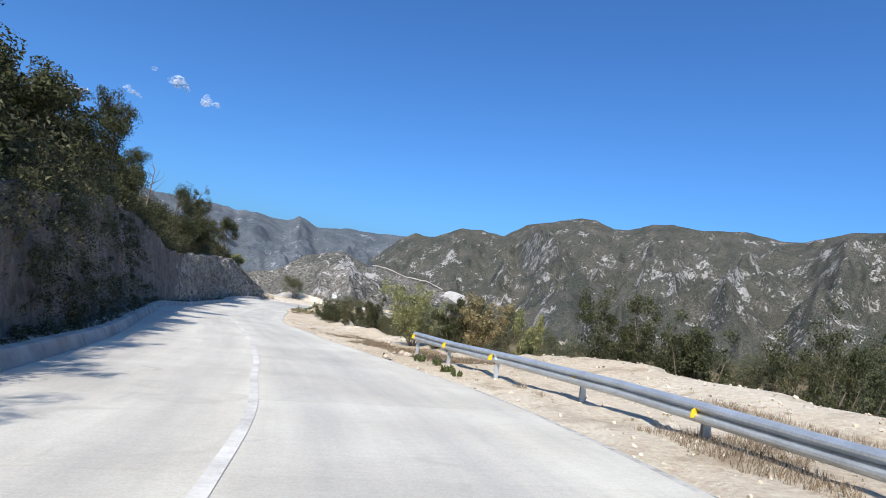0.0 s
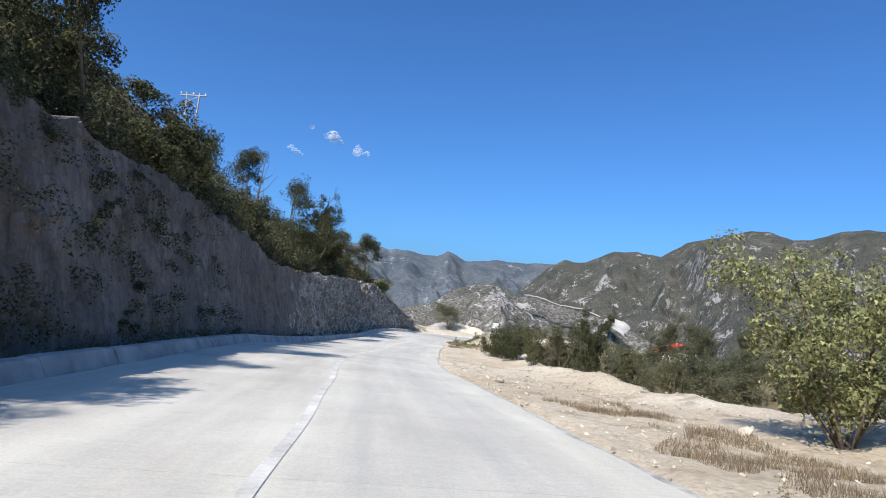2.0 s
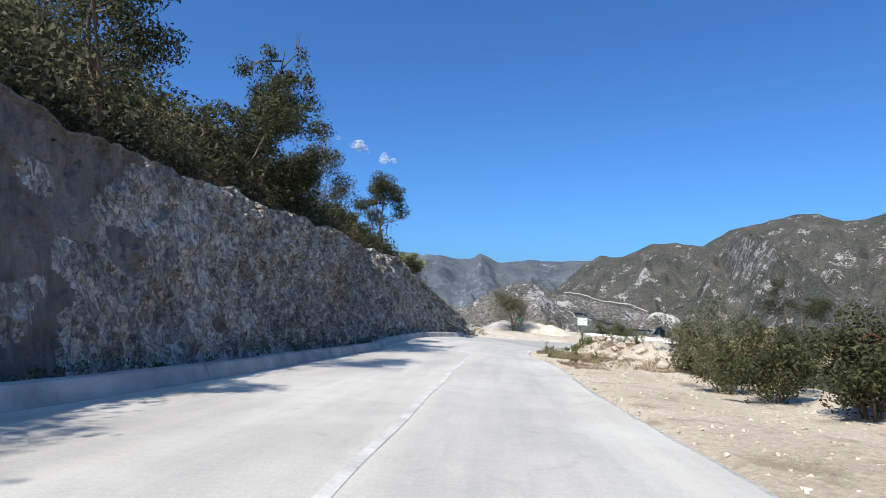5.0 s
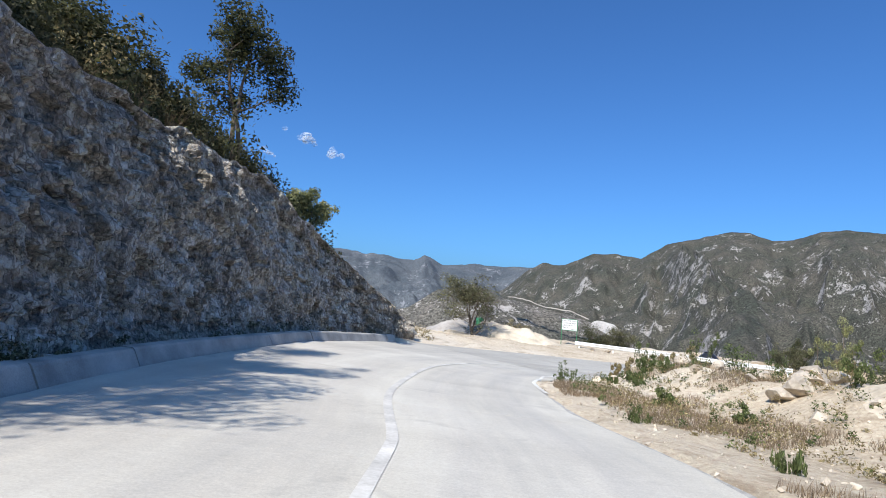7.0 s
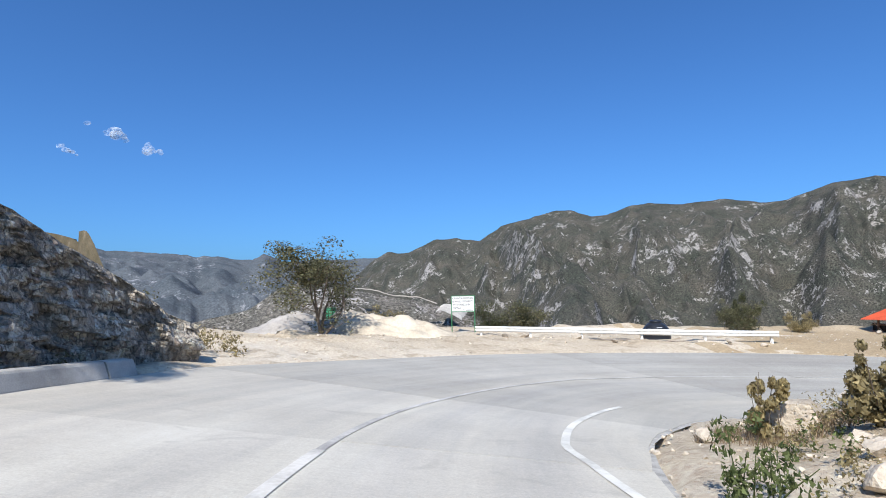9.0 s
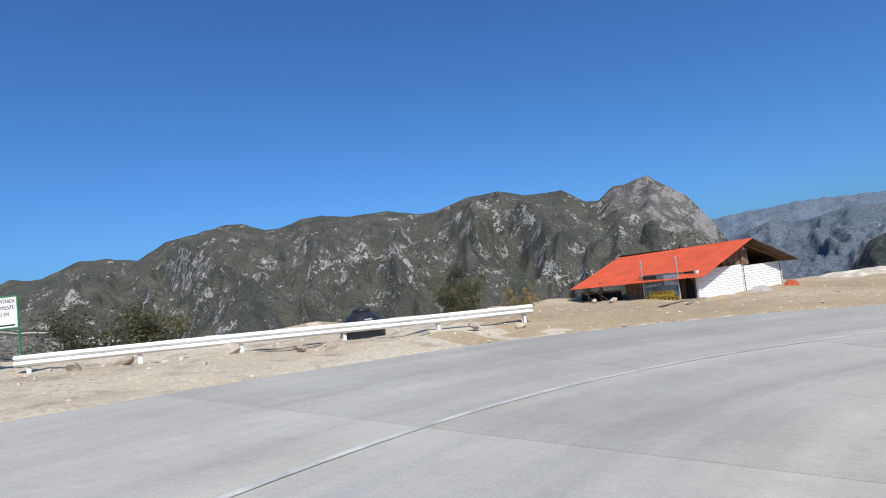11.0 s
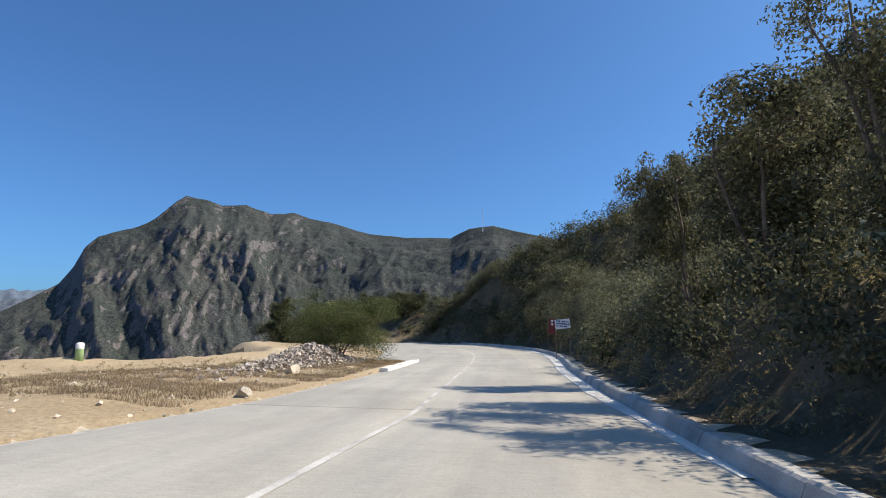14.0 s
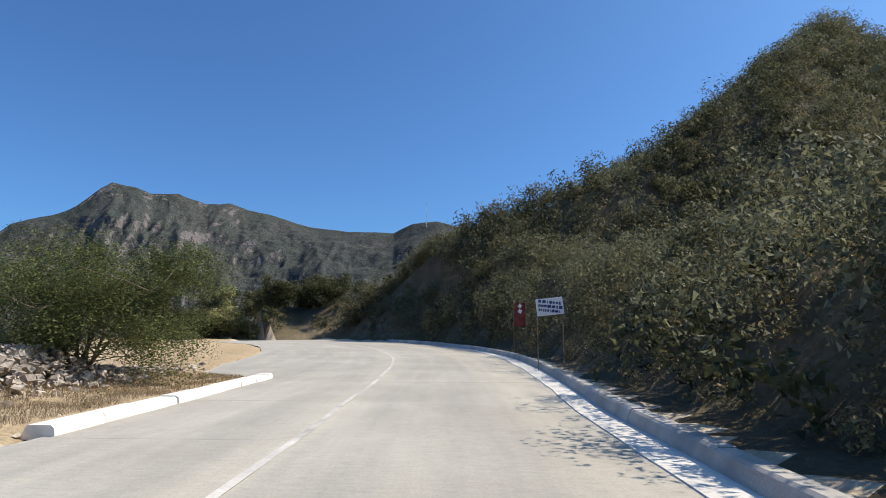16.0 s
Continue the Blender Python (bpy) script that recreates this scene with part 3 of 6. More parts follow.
def build_cut():
    """The blasted rock face beside the road, with ledges and broken blocks."""
    s = np.concatenate([np.arange(-28, 60, 0.2), np.arange(60, 106.5, 0.085)])
    h = np.linspace(0, 1, 92)
    ss, hh = np.meshgrid(s, h, indexing="ij")
    c = CUT(ss) * (1 + 0.06 * rough_field(ss, hh * 0, 7.0, 8) + 0.05 * rough_field(ss, hh * 0, 1.1, 28, 3)) + 0.25
    up = hh * c
    out = LEFT(ss) - VERGE - BATTER * up + 0.25
    rug = step(60, 82, ss) * 0.8 + 0.3 * (1 - step(30, 60, ss) * 0.3)
    lump = rough_field(ss, up * 1.3, 3.2, 11, 3) * 0.35
    warp = 0.25 * rough_field(ss, up, 0.9, 5, 3)
    split = (cell_field(ss + warp + 0.3 * up, up * 0.7 + 0.25 * ss, 0.6, 3) * 0.17 + cell_field(ss - 0.35 * up + warp, up * 0.75 + 0.2 * ss, 0.30, 4) * 0.15
             + cell_field(ss + 0.4 * up, up * 0.8 + warp, 0.17, 6) * 0.07)
    block = np.abs(rough_field(ss + up * 0.5, up * 0.9 - ss * 0.3, 1.1, 14, 4))
    groove = rough_field(ss + 0.25 * up, up * 0.12, 0.7, 19, 3) * 0.16 * (1 - step(60, 82, ss))
    out = out + (lump + split + groove + (block - 0.4) * 0.25) * rug * np.clip(up * 1.5, 0.25, 1) * np.where(hh > 0.97, 0.3, 1)
    out = np.where(hh >= 0.999, out - 1.7, out)
    v = place(ss.ravel(), out.ravel(), 0.0)
    v[:, 2] += up.ravel() - 0.1
    v[:, 2] += np.where(hh.ravel() >= 0.999, -0.2, 0)
    me = mesh_of("rock_face", v, grid_faces(len(s), len(h)))
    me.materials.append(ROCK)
    me.materials.append(EARTH_FACE)
    cs, ch = (ss[:-1, :-1] + 0.1).ravel(), up[:-1, :-1].ravel()
    me.polygons.foreach_set("material_index", (cs + 7 * rough_field(cs, ch, 5.0, 71) < 69).astype(np.int32))
    return tagged(part("rock_face", me, None), "grey-brown blasted rock face beside the road", "rock face", kind="structure")


ground_ob = build_ground()
build_road()
KERB_PROFILE = [(-0.02, -0.06), (0.0, 0.02), (0.13, 0.29), (0.17, 0.33), (0.40, 0.34), (0.44, 0.0)]
kerb_run("kerb_1", "grey cast concrete kerb below the rock face", -28, 104.5, LEFT, -1, KERB, KERB_PROFILE)
kerb_run("kerb_2", "grey concrete kerb below the wooded knoll", 120, 200, RIGHT, 1, KERB,
         [(-0.02, -0.06), (0.0, 0.02), (0.07, 0.20), (0.11, 0.23), (0.30, 0.23), (0.34, 0.0)], seed=2)
kerb_run("kerb_3", "short white-washed concrete kerb at the yard's end", 154.5, 164.5, table((0, -5.1), (220, -5.1)), -1, WHITE_KERB,
         [(-0.02, -0.06), (0.0, 0.10), (0.05, 0.14), (0.36, 0.14), (0.46, -0.05)], 1.2, 3)
build_cut()


# ---------------------------------------------------------------- mountains
MID = np.array([0.0, 92.0])


def ridged(x, y, size, seed, octaves=4):
    """Sharp crests with hollows between them, about -0.6 to 0.4."""
    total, amp, norm = np.zeros_like(x, float), 1.0, 0.0
    for o in range(octaves):
        total += amp * (0.4 - np.abs(rough_field(x, y, size, seed + 3 * o, 1)) * 1.1)
        norm += amp
        amp, size = amp * 0.55, size * 0.47
    return total / norm


def mountain_range(name, label, az_from, az_to, step_az, crest, dist, floor_at, floor_z, mat, rugged, seed, concave=1.0, ribs=1.0, back=1.25, rows=130, cliff=0.0, bare=None):
    """A range seen from the road: crest gives the height in degrees over the bearing, dist its distance in metres."""
    az = np.arange(az_from, az_to, step_az)
    u = np.concatenate([np.linspace(0, 1, rows) ** 0.85, np.linspace(1, back, 10)[1:]])
    A, U = np.meshgrid(az, u, indexing="ij")
    D = dist(A)
    near = floor_at(A)
    r = near + (D - near) * U
    sx, sy = np.sin(np.radians(A)), np.cos(np.radians(A))
    x, y = MID[0] + sx * r, MID[1] + sy * r
    across = A * 17.45 * D / 1000
    top = np.tan(np.radians(crest(A) + 0.10 * rough_field(across, A * 0, 46.0, seed + 9, 4))) * D
    rise = np.where(U <= 1, np.clip(U, 0, 1) ** concave, 1 - (U - 1) * 2.2)
    z = floor_z + (top - floor_z) * rise
    # spurs and gullies that run down from the crest, stronger half way
    bow = np.where(U <= 1, np.sin(np.pi * np.clip(U, 0, 1) ** 1.3) ** 0.6, 0)
    wind = 90 * rough_field(x, y, 420, seed + 2, 3)
    spur = ridged(across + wind, r * 0.35, 260 * ribs, seed, 4)
    z = z + (spur - 0.05) * rugged * bow + rough_field(x, y, 60 * ribs, seed + 5, 4) * rugged * 0.22 * bow
    # buttresses and clefts of a steep face
    cleft = ridged(across + 0.5 * wind + 0.25 * z, z * 0.55, 120.0, seed + 20, 5) * 48 + ridged(across - z * 0.35, z * 0.35, 30.0, seed + 31, 3) * 15
    r = r - cleft * cliff * bow
    x, y = MID[0] + sx * r, MID[1] + sy * r
    z = np.minimum(z, top / D * r)
    me = mesh_of(name, np.stack([x.ravel(), y.ravel(), z.ravel()], 1), grid_faces(len(az), len(u)), True)
    if bare:
        top_mat, lo, hi, low = bare
        me.materials.append(mat)
        me.materials.append(top_mat)
        a, b = A[:-1, :-1], U[:-1, :-1]
        edge = rough_field(across[:-1, :-1], r[:-1, :-1], 60.0, seed + 77, 4)
        me.polygons.foreach_set("material_index", ((a > lo + edge) & (a < hi + edge) & (b > low + 0.05 * edge + 0.025 * np.abs(a - (lo + hi) / 2))).ravel().astype(np.int32))
    return tagged(part(name, me, mat), label, "mountain", kind="structure")


CREST_A1 = table((-75, 5), (-40, 5), (-23.4, 4.2), (-21.2, 3.95), (-19, 4.0), (-17.3, 3.75), (-16, 3.7), (-15, 4.2), (-14.4, 4.0), (-13.1, 3.4), (-9.9, 3.7), (-7.9, 3.62), (-3, 3.9), (3, 3.9))
CREST_A2 = table((-14, -3.5), (-10, -0.5), (-7, 1.6), (-5, 3.5), (-3.5, 4.3), (-1.4, 4.2), (0, 4.9), (1.3, 5.55), (3.3, 5.65), (5.6, 5.2), (7.8, 6.7), (9.7, 7.15), (13.2, 7.95), (14.7, 7.9), (16.4, 7.35), (18, 7.4),
                 (20.1, 8.15), (22, 8.2), (24.5, 7.9), (26, 8.0), (28.3, 8.1), (31, 7.5), (33, 7.55), (36.3, 8.6), (39.2, 8.9), (41.9, 8.15), (45.4, 8.15), (47.5, 6.8), (48.8, 6.75), (50.2, 7.85), (51.2, 7.8), (52.6, 8.2),
                 (53.4, 8.4), (54.2, 7.7), (55.2, 7.0), (56.5, 6.0), (57.5, 4.6), (58.3, 3.4), (60, 0.5), (62, -3))
CREST_S = table((-40, -6), (-17.5, -0.9), (-14.7, 0.9), (-11.1, 1.9), (-8.1, 0.7), (-1.9, -0.4), (2.8, -1.7), (7.0, -3.6), (10.4, -4.6), (20, -8))
CREST_B = table((40, 3.0), (59, 3.45), (61, 3.7), (65.8, 4.0), (68, 3.97), (71.5, 3.75), (75, 3.6), (80, 4.0), (90, 4))
CREST_B2 = table((40, -2), (57, 0.4), (60, 1.5), (63, 2.6), (66, 2.4), (69, 3.1), (72, 2.7), (75, 3.0), (80, 2.0), (90, 1))
CREST_C = table((64, -8), (69.4, 0.0), (72.8, 1.8), (74.8, 2.9), (76.6, 4.2), (77.6, 5.8), (78.3, 7.4), (79.2, 8.3), (80.2, 8.7), (82.2, 9.5), (83.4, 10.2), (84.2, 10.9), (85.1, 11.9), (85.9, 12.5), (86.6, 12.45), (87.8, 12.3),
                (89, 11.95), (91.2, 12.15), (92, 11.8), (93.5, 11.3), (95.6, 11.6), (97.8, 11.0), (99, 10.75), (101.8, 9.95), (103, 9.7), (106.5, 9.5), (111, 9.4), (112.8, 10.2), (115.3, 10.6), (117.8, 10.0), (119, 9.7), (126, 8.0), (150, 7), (190, 6))
DIST_A = table((-75, 2600), (-16, 2700), (0, 2200), (20, 2000), (54, 1700), (62, 1650))
floor_a = table((-75, 420), (0, 420), (62, 420))
mountain_range("mountain_range", "rocky mountains beyond the foothill spur, haze tinted into their colour", -75, 3, 0.2, CREST_A1, table((-75, 3400), (3, 3400)), table((-75, 900), (3, 900)), -190.0, HAZE_TINT_MAT, 130.0, 21, 0.85, 2.0)
mountain_range("mountain_range", "scrub-covered mountain range with pale rock outcrops", -14, 62, 0.16, CREST_A2, DIST_A, floor_a, -190.0, RANGE_MAT, 150.0, 21, 0.85, 1.3, rows=170, bare=(SUMMIT_MAT, 48.8, 58.5, 0.80))
mountain_range("foothill_spur", "scrubby foothill spur with a bare pale top", -38, 18, 0.28, CREST_S, table((-40, 900), (20, 900)), table((-40, 330), (20, 330)), -170.0, SPUR_MAT,
               45.0, 31, 0.9, 0.5)
mountain_range("far_mountains", "far mountains beyond the canyon, blue haze tinted into their colour", 40, 92, 0.25, CREST_B, table((40, 5200), (92, 5200)), table((40, 2600), (92, 2600)), -260.0, FAR_HAZE_MAT,
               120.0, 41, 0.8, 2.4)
mountain_range("far_mountains", "canyon slopes before the far crest, grey haze tinted into their colour", 40, 92, 0.2, CREST_B2, table((40, 3000), (92, 3000)), table((40, 900), (92, 900)), -260.0, CANYON_HAZE_MAT,
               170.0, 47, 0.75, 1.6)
bearings = np.arange(64, 190, 0.16)
mountain_range("cliff_mountain", "dark steep cliff mountain with bare rock ribs", 64, 190, 0.16, CREST_C, table((64, 1500), (100, 1500), (130, 900), (190, 700)),
               table((64, 950), (94, 950), (106, 600), (140, 250), (190, 250)), -200.0, CLIFF_MAT, table((64, 45), (96, 45), (104, 40), (190, 25))(bearings)[:, None], 61, 0.72, 0.7, rows=160,
               cliff=table((64, 1.0), (92, 1.0), (99, 0.6), (104, 0.12), (190, 0.08))(bearings)[:, None])


def quarry():
    """Bare white diggings on the far slope, with the track that leads to them."""
    k = 26
    u, w = np.meshgrid(np.linspace(-1, 1, k), np.linspace(-1, 1, k))
    root = tagged(new("quarry"), "bare white quarry terraces with a track on the far slope", "quarry", kind="structure")
    x, y = 22.0 + u * 18 + w * 6, 894 + w * 15
    z = -23.0 + 2.6 * np.round((w + 1) * 2) + 2.2 * rough_field(x, y, 12, 3) - 4.5 * u + 0.1 * u * w - 6 * np.abs(u) ** 4
    part("terrace", mesh_of("terrace", np.stack([x.ravel(), y.ravel(), z.ravel()], 1), grid_faces(k, k)), QUARRY_WHITE, root)
    q = np.linspace(0, 1, 60)
    x = -110 + 112 * q
    z = np.interp(x, (-110, -87, -54, -26, 2), (13.0, 10.5, 1.5, -0.5, -9.5)) + 0.8 * rough_field(q * 60, q * 0, 6.0, 4, 3)
    y = 890 + 6 * np.sin(q * 9)
    v = np.stack([np.stack([x, y, z - 0.7], 1), np.stack([x, y + 5, z + 0.6], 1)], 1).reshape(-1, 3)
    part("track", mesh_of("track", v, grid_faces(60, 2)), TRACK, root, "pale dirt track")


quarry()


# ---------------------------------------------------------------- clouds
def cloud(bearing, height, wide, tall, seed):
    """A small torn fair-weather cloud far over the range."""
    rng = np.random.default_rng(seed)
    far = 3600.0
    a, e = radians(bearing), radians(height)
    mid = np.array([math.sin(a) * far, math.cos(a) * far, math.tan(e) * far])
    bm = bmesh.new()
    for k in range(9):
        o = rng.normal(size=3) * np.array([wide, wide * 0.4, tall]) * 0.32
        size = (0.2 + 0.35 * rng.random()) * (1 - 0.4 * k / 9)
        m = Matrix.Translation(o - np.array([0, 0, o[0] * 0.35])) @ Matrix.Diagonal((wide * size * 0.6, wide * size * 0.5, tall * size, 1))
        bmesh.ops.create_icosphere(bm, subdivisions=3, radius=1.0, matrix=m)
    for v in bm.verts:
        v.co += Vector((1, 1, 0.6)) * (noise.noise(v.co * 0.02) * 12 + noise.noise(v.co * 0.06) * 6)
    ob = part("cloud", bm, CLOUD)
    ob.location = mid
    ob.rotation_euler = (0, 0, -a)
    return tagged(ob, "small torn white fair-weather cloud", "cloud", kind="structure")


for bearing, height, wide, tall, seed in ((-26.8, 13.9, 140, 48, 1), (-30.2, 12.2, 64, 30, 2), (-24.2, 12.9, 84, 44, 3)):
    cloud(bearing, height, wide, tall, seed)


def valley_floor():
    """The scrubby canyon bottom that joins the road's hillside to the mountains."""
    r = np.concatenate([np.linspace(60, 600, 28), np.linspace(650, 4800, 30)])
    a = np.radians(np.arange(0, 361, 4.0))
    A, R = np.meshgrid(a, r, indexing="ij")
    x, y = MID[0] + np.sin(A) * R, MID[1] + np.cos(A) * R
    z = -205 + 14 * rough_field(x, y, 160, 77, 4) + 0 * x
    me = mesh_of("valley_floor", np.stack([x.ravel(), y.ravel(), z.ravel()], 1), grid_faces(len(a), len(r)), True)
    return tagged(part("valley_floor", me, RANGE_MAT), "scrubby canyon bottom between the slopes", "ground", kind="structure")


valley_floor()

# ---------------------------------------------------------------- tools for things
def box(bm, size, at=(0, 0, 0), turn=None, bevel=0.0):
    m = Matrix.Translation(at) @ (turn or Matrix()) @ Matrix.Diagonal((*size, 1))
    got = bmesh.ops.create_cube(bm, size=1.0, matrix=m)
    if bevel:
        edges = list({e for v in got["verts"] for e in v.link_edges})
        bmesh.ops.bevel(bm, geom=edges, offset=bevel, segments=1, affect="EDGES", profile=0.5)


def tube(points, radii, sides=6):
    """A tapered tube through points, as arrays of places and quads."""
    p, r = np.asarray(points, float), np.asarray(radii, float)
    d = np.gradient(p, axis=0)
    d /= np.maximum(np.linalg.norm(d, axis=1), 1e-9)[:, None]
    ref = np.where(np.abs(d[:, 2:3]) > 0.9, np.array([[1.0, 0, 0]]), np.array([[0, 0, 1.0]]))
    a = np.cross(d, ref)
    a /= np.linalg.norm(a, axis=1)[:, None]
    b = np.cross(d, a)
    t = np.arange(sides) * 2 * np.pi / sides
    ring = a[:, None] * np.cos(t)[None, :, None] + b[:, None] * np.sin(t)[None, :, None]
    v = (p[:, None] + ring * r[:, None, None]).reshape(-1, 3)
    f = []
    for i in range(len(p) - 1):
        for k in range(sides):
            n = (k + 1) % sides
            f.append((i * sides + k, i * sides + n, (i + 1) * sides + n, (i + 1) * sides + k))
    return v, np.array(f)


def joined(pieces):
    vs, fs, at = [], [], 0
    for v, f in pieces:
        vs.append(v)
        fs.append(np.asarray(f) + at)
        at += len(v)
    return np.concatenate(vs), np.concatenate(fs)


def leaves(rng, centres, spread, count, size, droop=0.3):
    """Leaf quads scattered round centres. spread: radii for each; count: leaves a centre."""
    c = np.repeat(centres, count, axis=0)
    s = np.repeat(np.broadcast_to(np.asarray(spread, float).reshape(-1, 1), (len(centres), 1)), count, axis=0)
    g = rng.normal(size=(len(c), 3))
    g[:, 2] += 0.25
    g /= np.linalg.norm(g, axis=1)[:, None]
    p = c + g * s * (rng.random((len(c), 1)) ** 0.3) * np.array([1, 1, 0.85])
    face = g + rng.normal(size=p.shape) * 0.45
    face /= np.linalg.norm(face, axis=1)[:, None]
    u = np.cross(face, rng.normal(size=p.shape) + np.array([0, 0, droop]))
    u /= np.maximum(np.linalg.norm(u, axis=1), 1e-6)[:, None]
    w = np.cross(face, u)
    ln = size * rng.uniform(0.6, 1.3, (len(p), 1))
    u, w = u * ln, w * ln * 0.55
    v = np.stack([p - u * 0.5 - w * 0.5, p - u * 0.3 + w * 0.6, p + u * 0.5], 1).reshape(-1, 3)
    return v, np.arange(len(v)).reshape(-1, 3)


def limb(rng, start, way, length, r0, bends=5, wander=0.25, lift=0.1):
    p, d = [np.array(start, float)], np.array(way, float)
    for _ in range(bends):
        d = d / np.linalg.norm(d) + rng.normal(size=3) * wander + np.array([0, 0, lift])
        d /= np.linalg.norm(d)
        p.append(p[-1] + d * length / bends)
    return np.array(p), np.linspace(r0, r0 * 0.25, bends + 1)


def tree_meshes(seed, height, width, leaf_size=0.16, stems=1, crown_from=0.4, clumps=42, per=70, open_crown=0.75, lean=0.1):
    """Trunk with limbs, and the crown of small leaves, as two pairs of arrays about the foot."""
    rng = np.random.default_rng(seed)
    wood, ends = [], []
    for k in range(stems):
        a = rng.uniform(0, 6.28)
        way = np.array([np.cos(a) * (lean + (0.16 if stems > 1 else 0)), np.sin(a) * (lean + (0.16 if stems > 1 else 0)), 1])
        p, r = limb(rng, (0, 0, -0.25), way, height * 0.8, max(0.03, height * 0.014), 7, 0.10, 0.12)
        wood.append(tube(p, r, 7))
        for j in range(max(4, 12 // stems)):
            u = rng.uniform(crown_from, 0.98)
            at = np.array([np.interp(u * 7, range(8), p[:, q]) for q in range(3)])
            b = rng.uniform(0, 6.28)
            reach = width * 0.5 * rng.uniform(0.45, 1.0) * (1.15 - 0.55 * abs(u - 0.62))
            q, rr = limb(rng, at, (np.cos(b), np.sin(b), rng.uniform(0.15, 0.8)), reach, max(0.010, height * 0.0055), 4, 0.22, 0.08)
            wood.append(tube(q, rr, 5))
            ends += [q[2], q[3], q[4]]
            for _ in range(2):
                q2, r2 = limb(rng, q[3], rng.normal(size=3) + np.array([0, 0, 0.4]), reach * 0.5, max(0.007, height * 0.004), 3, 0.3, 0.1)
                wood.append(tube(q2, r2, 4))
                ends.append(q2[-1])
    ends = np.array(ends)
    pick = ends[rng.integers(0, len(ends), clumps)] + rng.normal(size=(clumps, 3)) * width * 0.05
    lv = leaves(rng, pick, rng.uniform(0.5, 1.0, clumps) * width * 0.13 / open_crown, per, leaf_size)
    return fitted(joined(wood), lv, height, width)


def fitted(wood, lv, height, width):
    """Scales wood and leaves together to the height and width asked for."""
    k = np.array([width / 2 / np.percentile(np.abs(lv[0][:, :2]), 96), 0, height / np.percentile(lv[0][:, 2], 99)])
    k[1] = k[0]
    return (wood[0] * k, wood[1]), (lv[0] * k, lv[1])


def shrub_meshes(seed, height, width, leaf_size=0.12, clumps=46, per=60, stems=7):
    rng = np.random.default_rng(seed)
    wood, ends = [], []
    for k in range(stems):
        a = k * 6.28 / stems + rng.uniform(-0.4, 0.4)
        o = rng.uniform(0.15, 0.9)
        p, r = limb(rng, (np.cos(a) * 0.06, np.sin(a) * 0.06, -0.15), (np.cos(a) * o * width / height, np.sin(a) * o * width / height, 1.0),
                    height * rng.uniform(0.7, 1.0), max(0.012, 0.012 * height), 6, 0.12, 0.05)
        wood.append(tube(p, r, 5))
        ends += [p[j] for j in (2, 3, 4, 5, 6)]
    ends = np.array(ends)
    pick = ends[rng.integers(0, len(ends), clumps)] + rng.normal(size=(clumps, 3)) * np.array([width, width, height]) * 0.07
    pick[:, 2] = np.clip(pick[:, 2], 0.12 * height, height * 0.95)
    lv = leaves(rng, pick, rng.uniform(0.5, 1.1, clumps) * width * 0.15, per, leaf_size)
    return fitted(joined(wood), lv, height, width)


def height_at(x, y):
    return float(ground(np.array([x]), np.array([y]))[0])


def plant(name, label, x, y, meshes, leaf_mat, z=None, group="", category=""):
    """A tree or a shrub: an empty at its foot with trunk and crown."""
    root = tagged(new(name), label, category or name, group)
    root.location = (x, y, height_at(x, y) if z is None else z)
    wood, lv = meshes
    part("trunk" if "tree" in name else "stem", mesh_of("trunk", *wood, True), BARK, root)
    part("crown", mesh_of("crown", *lv), leaf_mat, root)
    return root


def stuff(name, label, category, places, heights, widths, mat, seed, per=90, leaf_size=0.2, clumps=5, droop=0.3):
    """Uncountable growth: clumps of leaves on many feet, as one mesh."""
    rng = np.random.default_rng(seed)
    k = len(places)
    c = np.repeat(places, clumps, axis=0)
    h, w = np.repeat(heights, clumps), np.repeat(widths, clumps)
    u = rng.random(len(c))
    a = rng.uniform(0, 6.28, len(c))
    rad = w * 0.5 * np.sqrt(rng.random(len(c))) * (1.05 - 0.55 * u)
    c = c + np.stack([np.cos(a) * rad, np.sin(a) * rad, h * (0.12 + 0.8 * u)], 1)
    v, f = leaves(rng, c, np.repeat(widths, clumps) * rng.uniform(0.16, 0.3, len(c)), per // clumps, leaf_size, droop)
    return tagged(part(name, mesh_of(name, v, f), mat), label, category, kind="stuff")


def blades(rng, feet, height, lean=0.35, width=0.02):
    """Grass blades: narrow quads that stand on feet."""
    k = len(feet)
    a = rng.uniform(0, 6.28, k)
    h = height * rng.uniform(0.5, 1.3, k)
    tip = feet + np.stack([np.cos(a) * h * lean * rng.random(k), np.sin(a) * h * lean * rng.random(k), h], 1)
    b = rng.uniform(0, 6.28, k)
    side = np.stack([np.cos(b), np.sin(b), 0 * b], 1) * width
    v = np.stack([feet - side, feet + side, tip], 1).reshape(-1, 3)
    return v, np.arange(len(v)).reshape(-1, 3)


def stone_mesh(name, seed, size, flat=0.7):
    """A broken block of stone."""
    rng = random.Random(seed)
    bm = bmesh.new()
    bmesh.ops.create_icosphere(bm, subdivisions=2, radius=0.5)
    cuts = [(Vector((rng.uniform(-1, 1), rng.uniform(-1, 1), rng.uniform(-1, 1))).normalized(), rng.uniform(0.16, 0.38)) for _ in range(10)]
    for v in bm.verts:
        for d, far in cuts:
            over = v.co.dot(d) - far
            if over > 0:
                v.co -= d * over
        v.co *= 1 + 0.12 * noise.noise(v.co * 3 + Vector((seed, 0, 0)))
        v.co.z *= flat
        v.co *= size
    me = bpy.data.meshes.new(name)
    bm.to_mesh(me)
    bm.free()
    return me

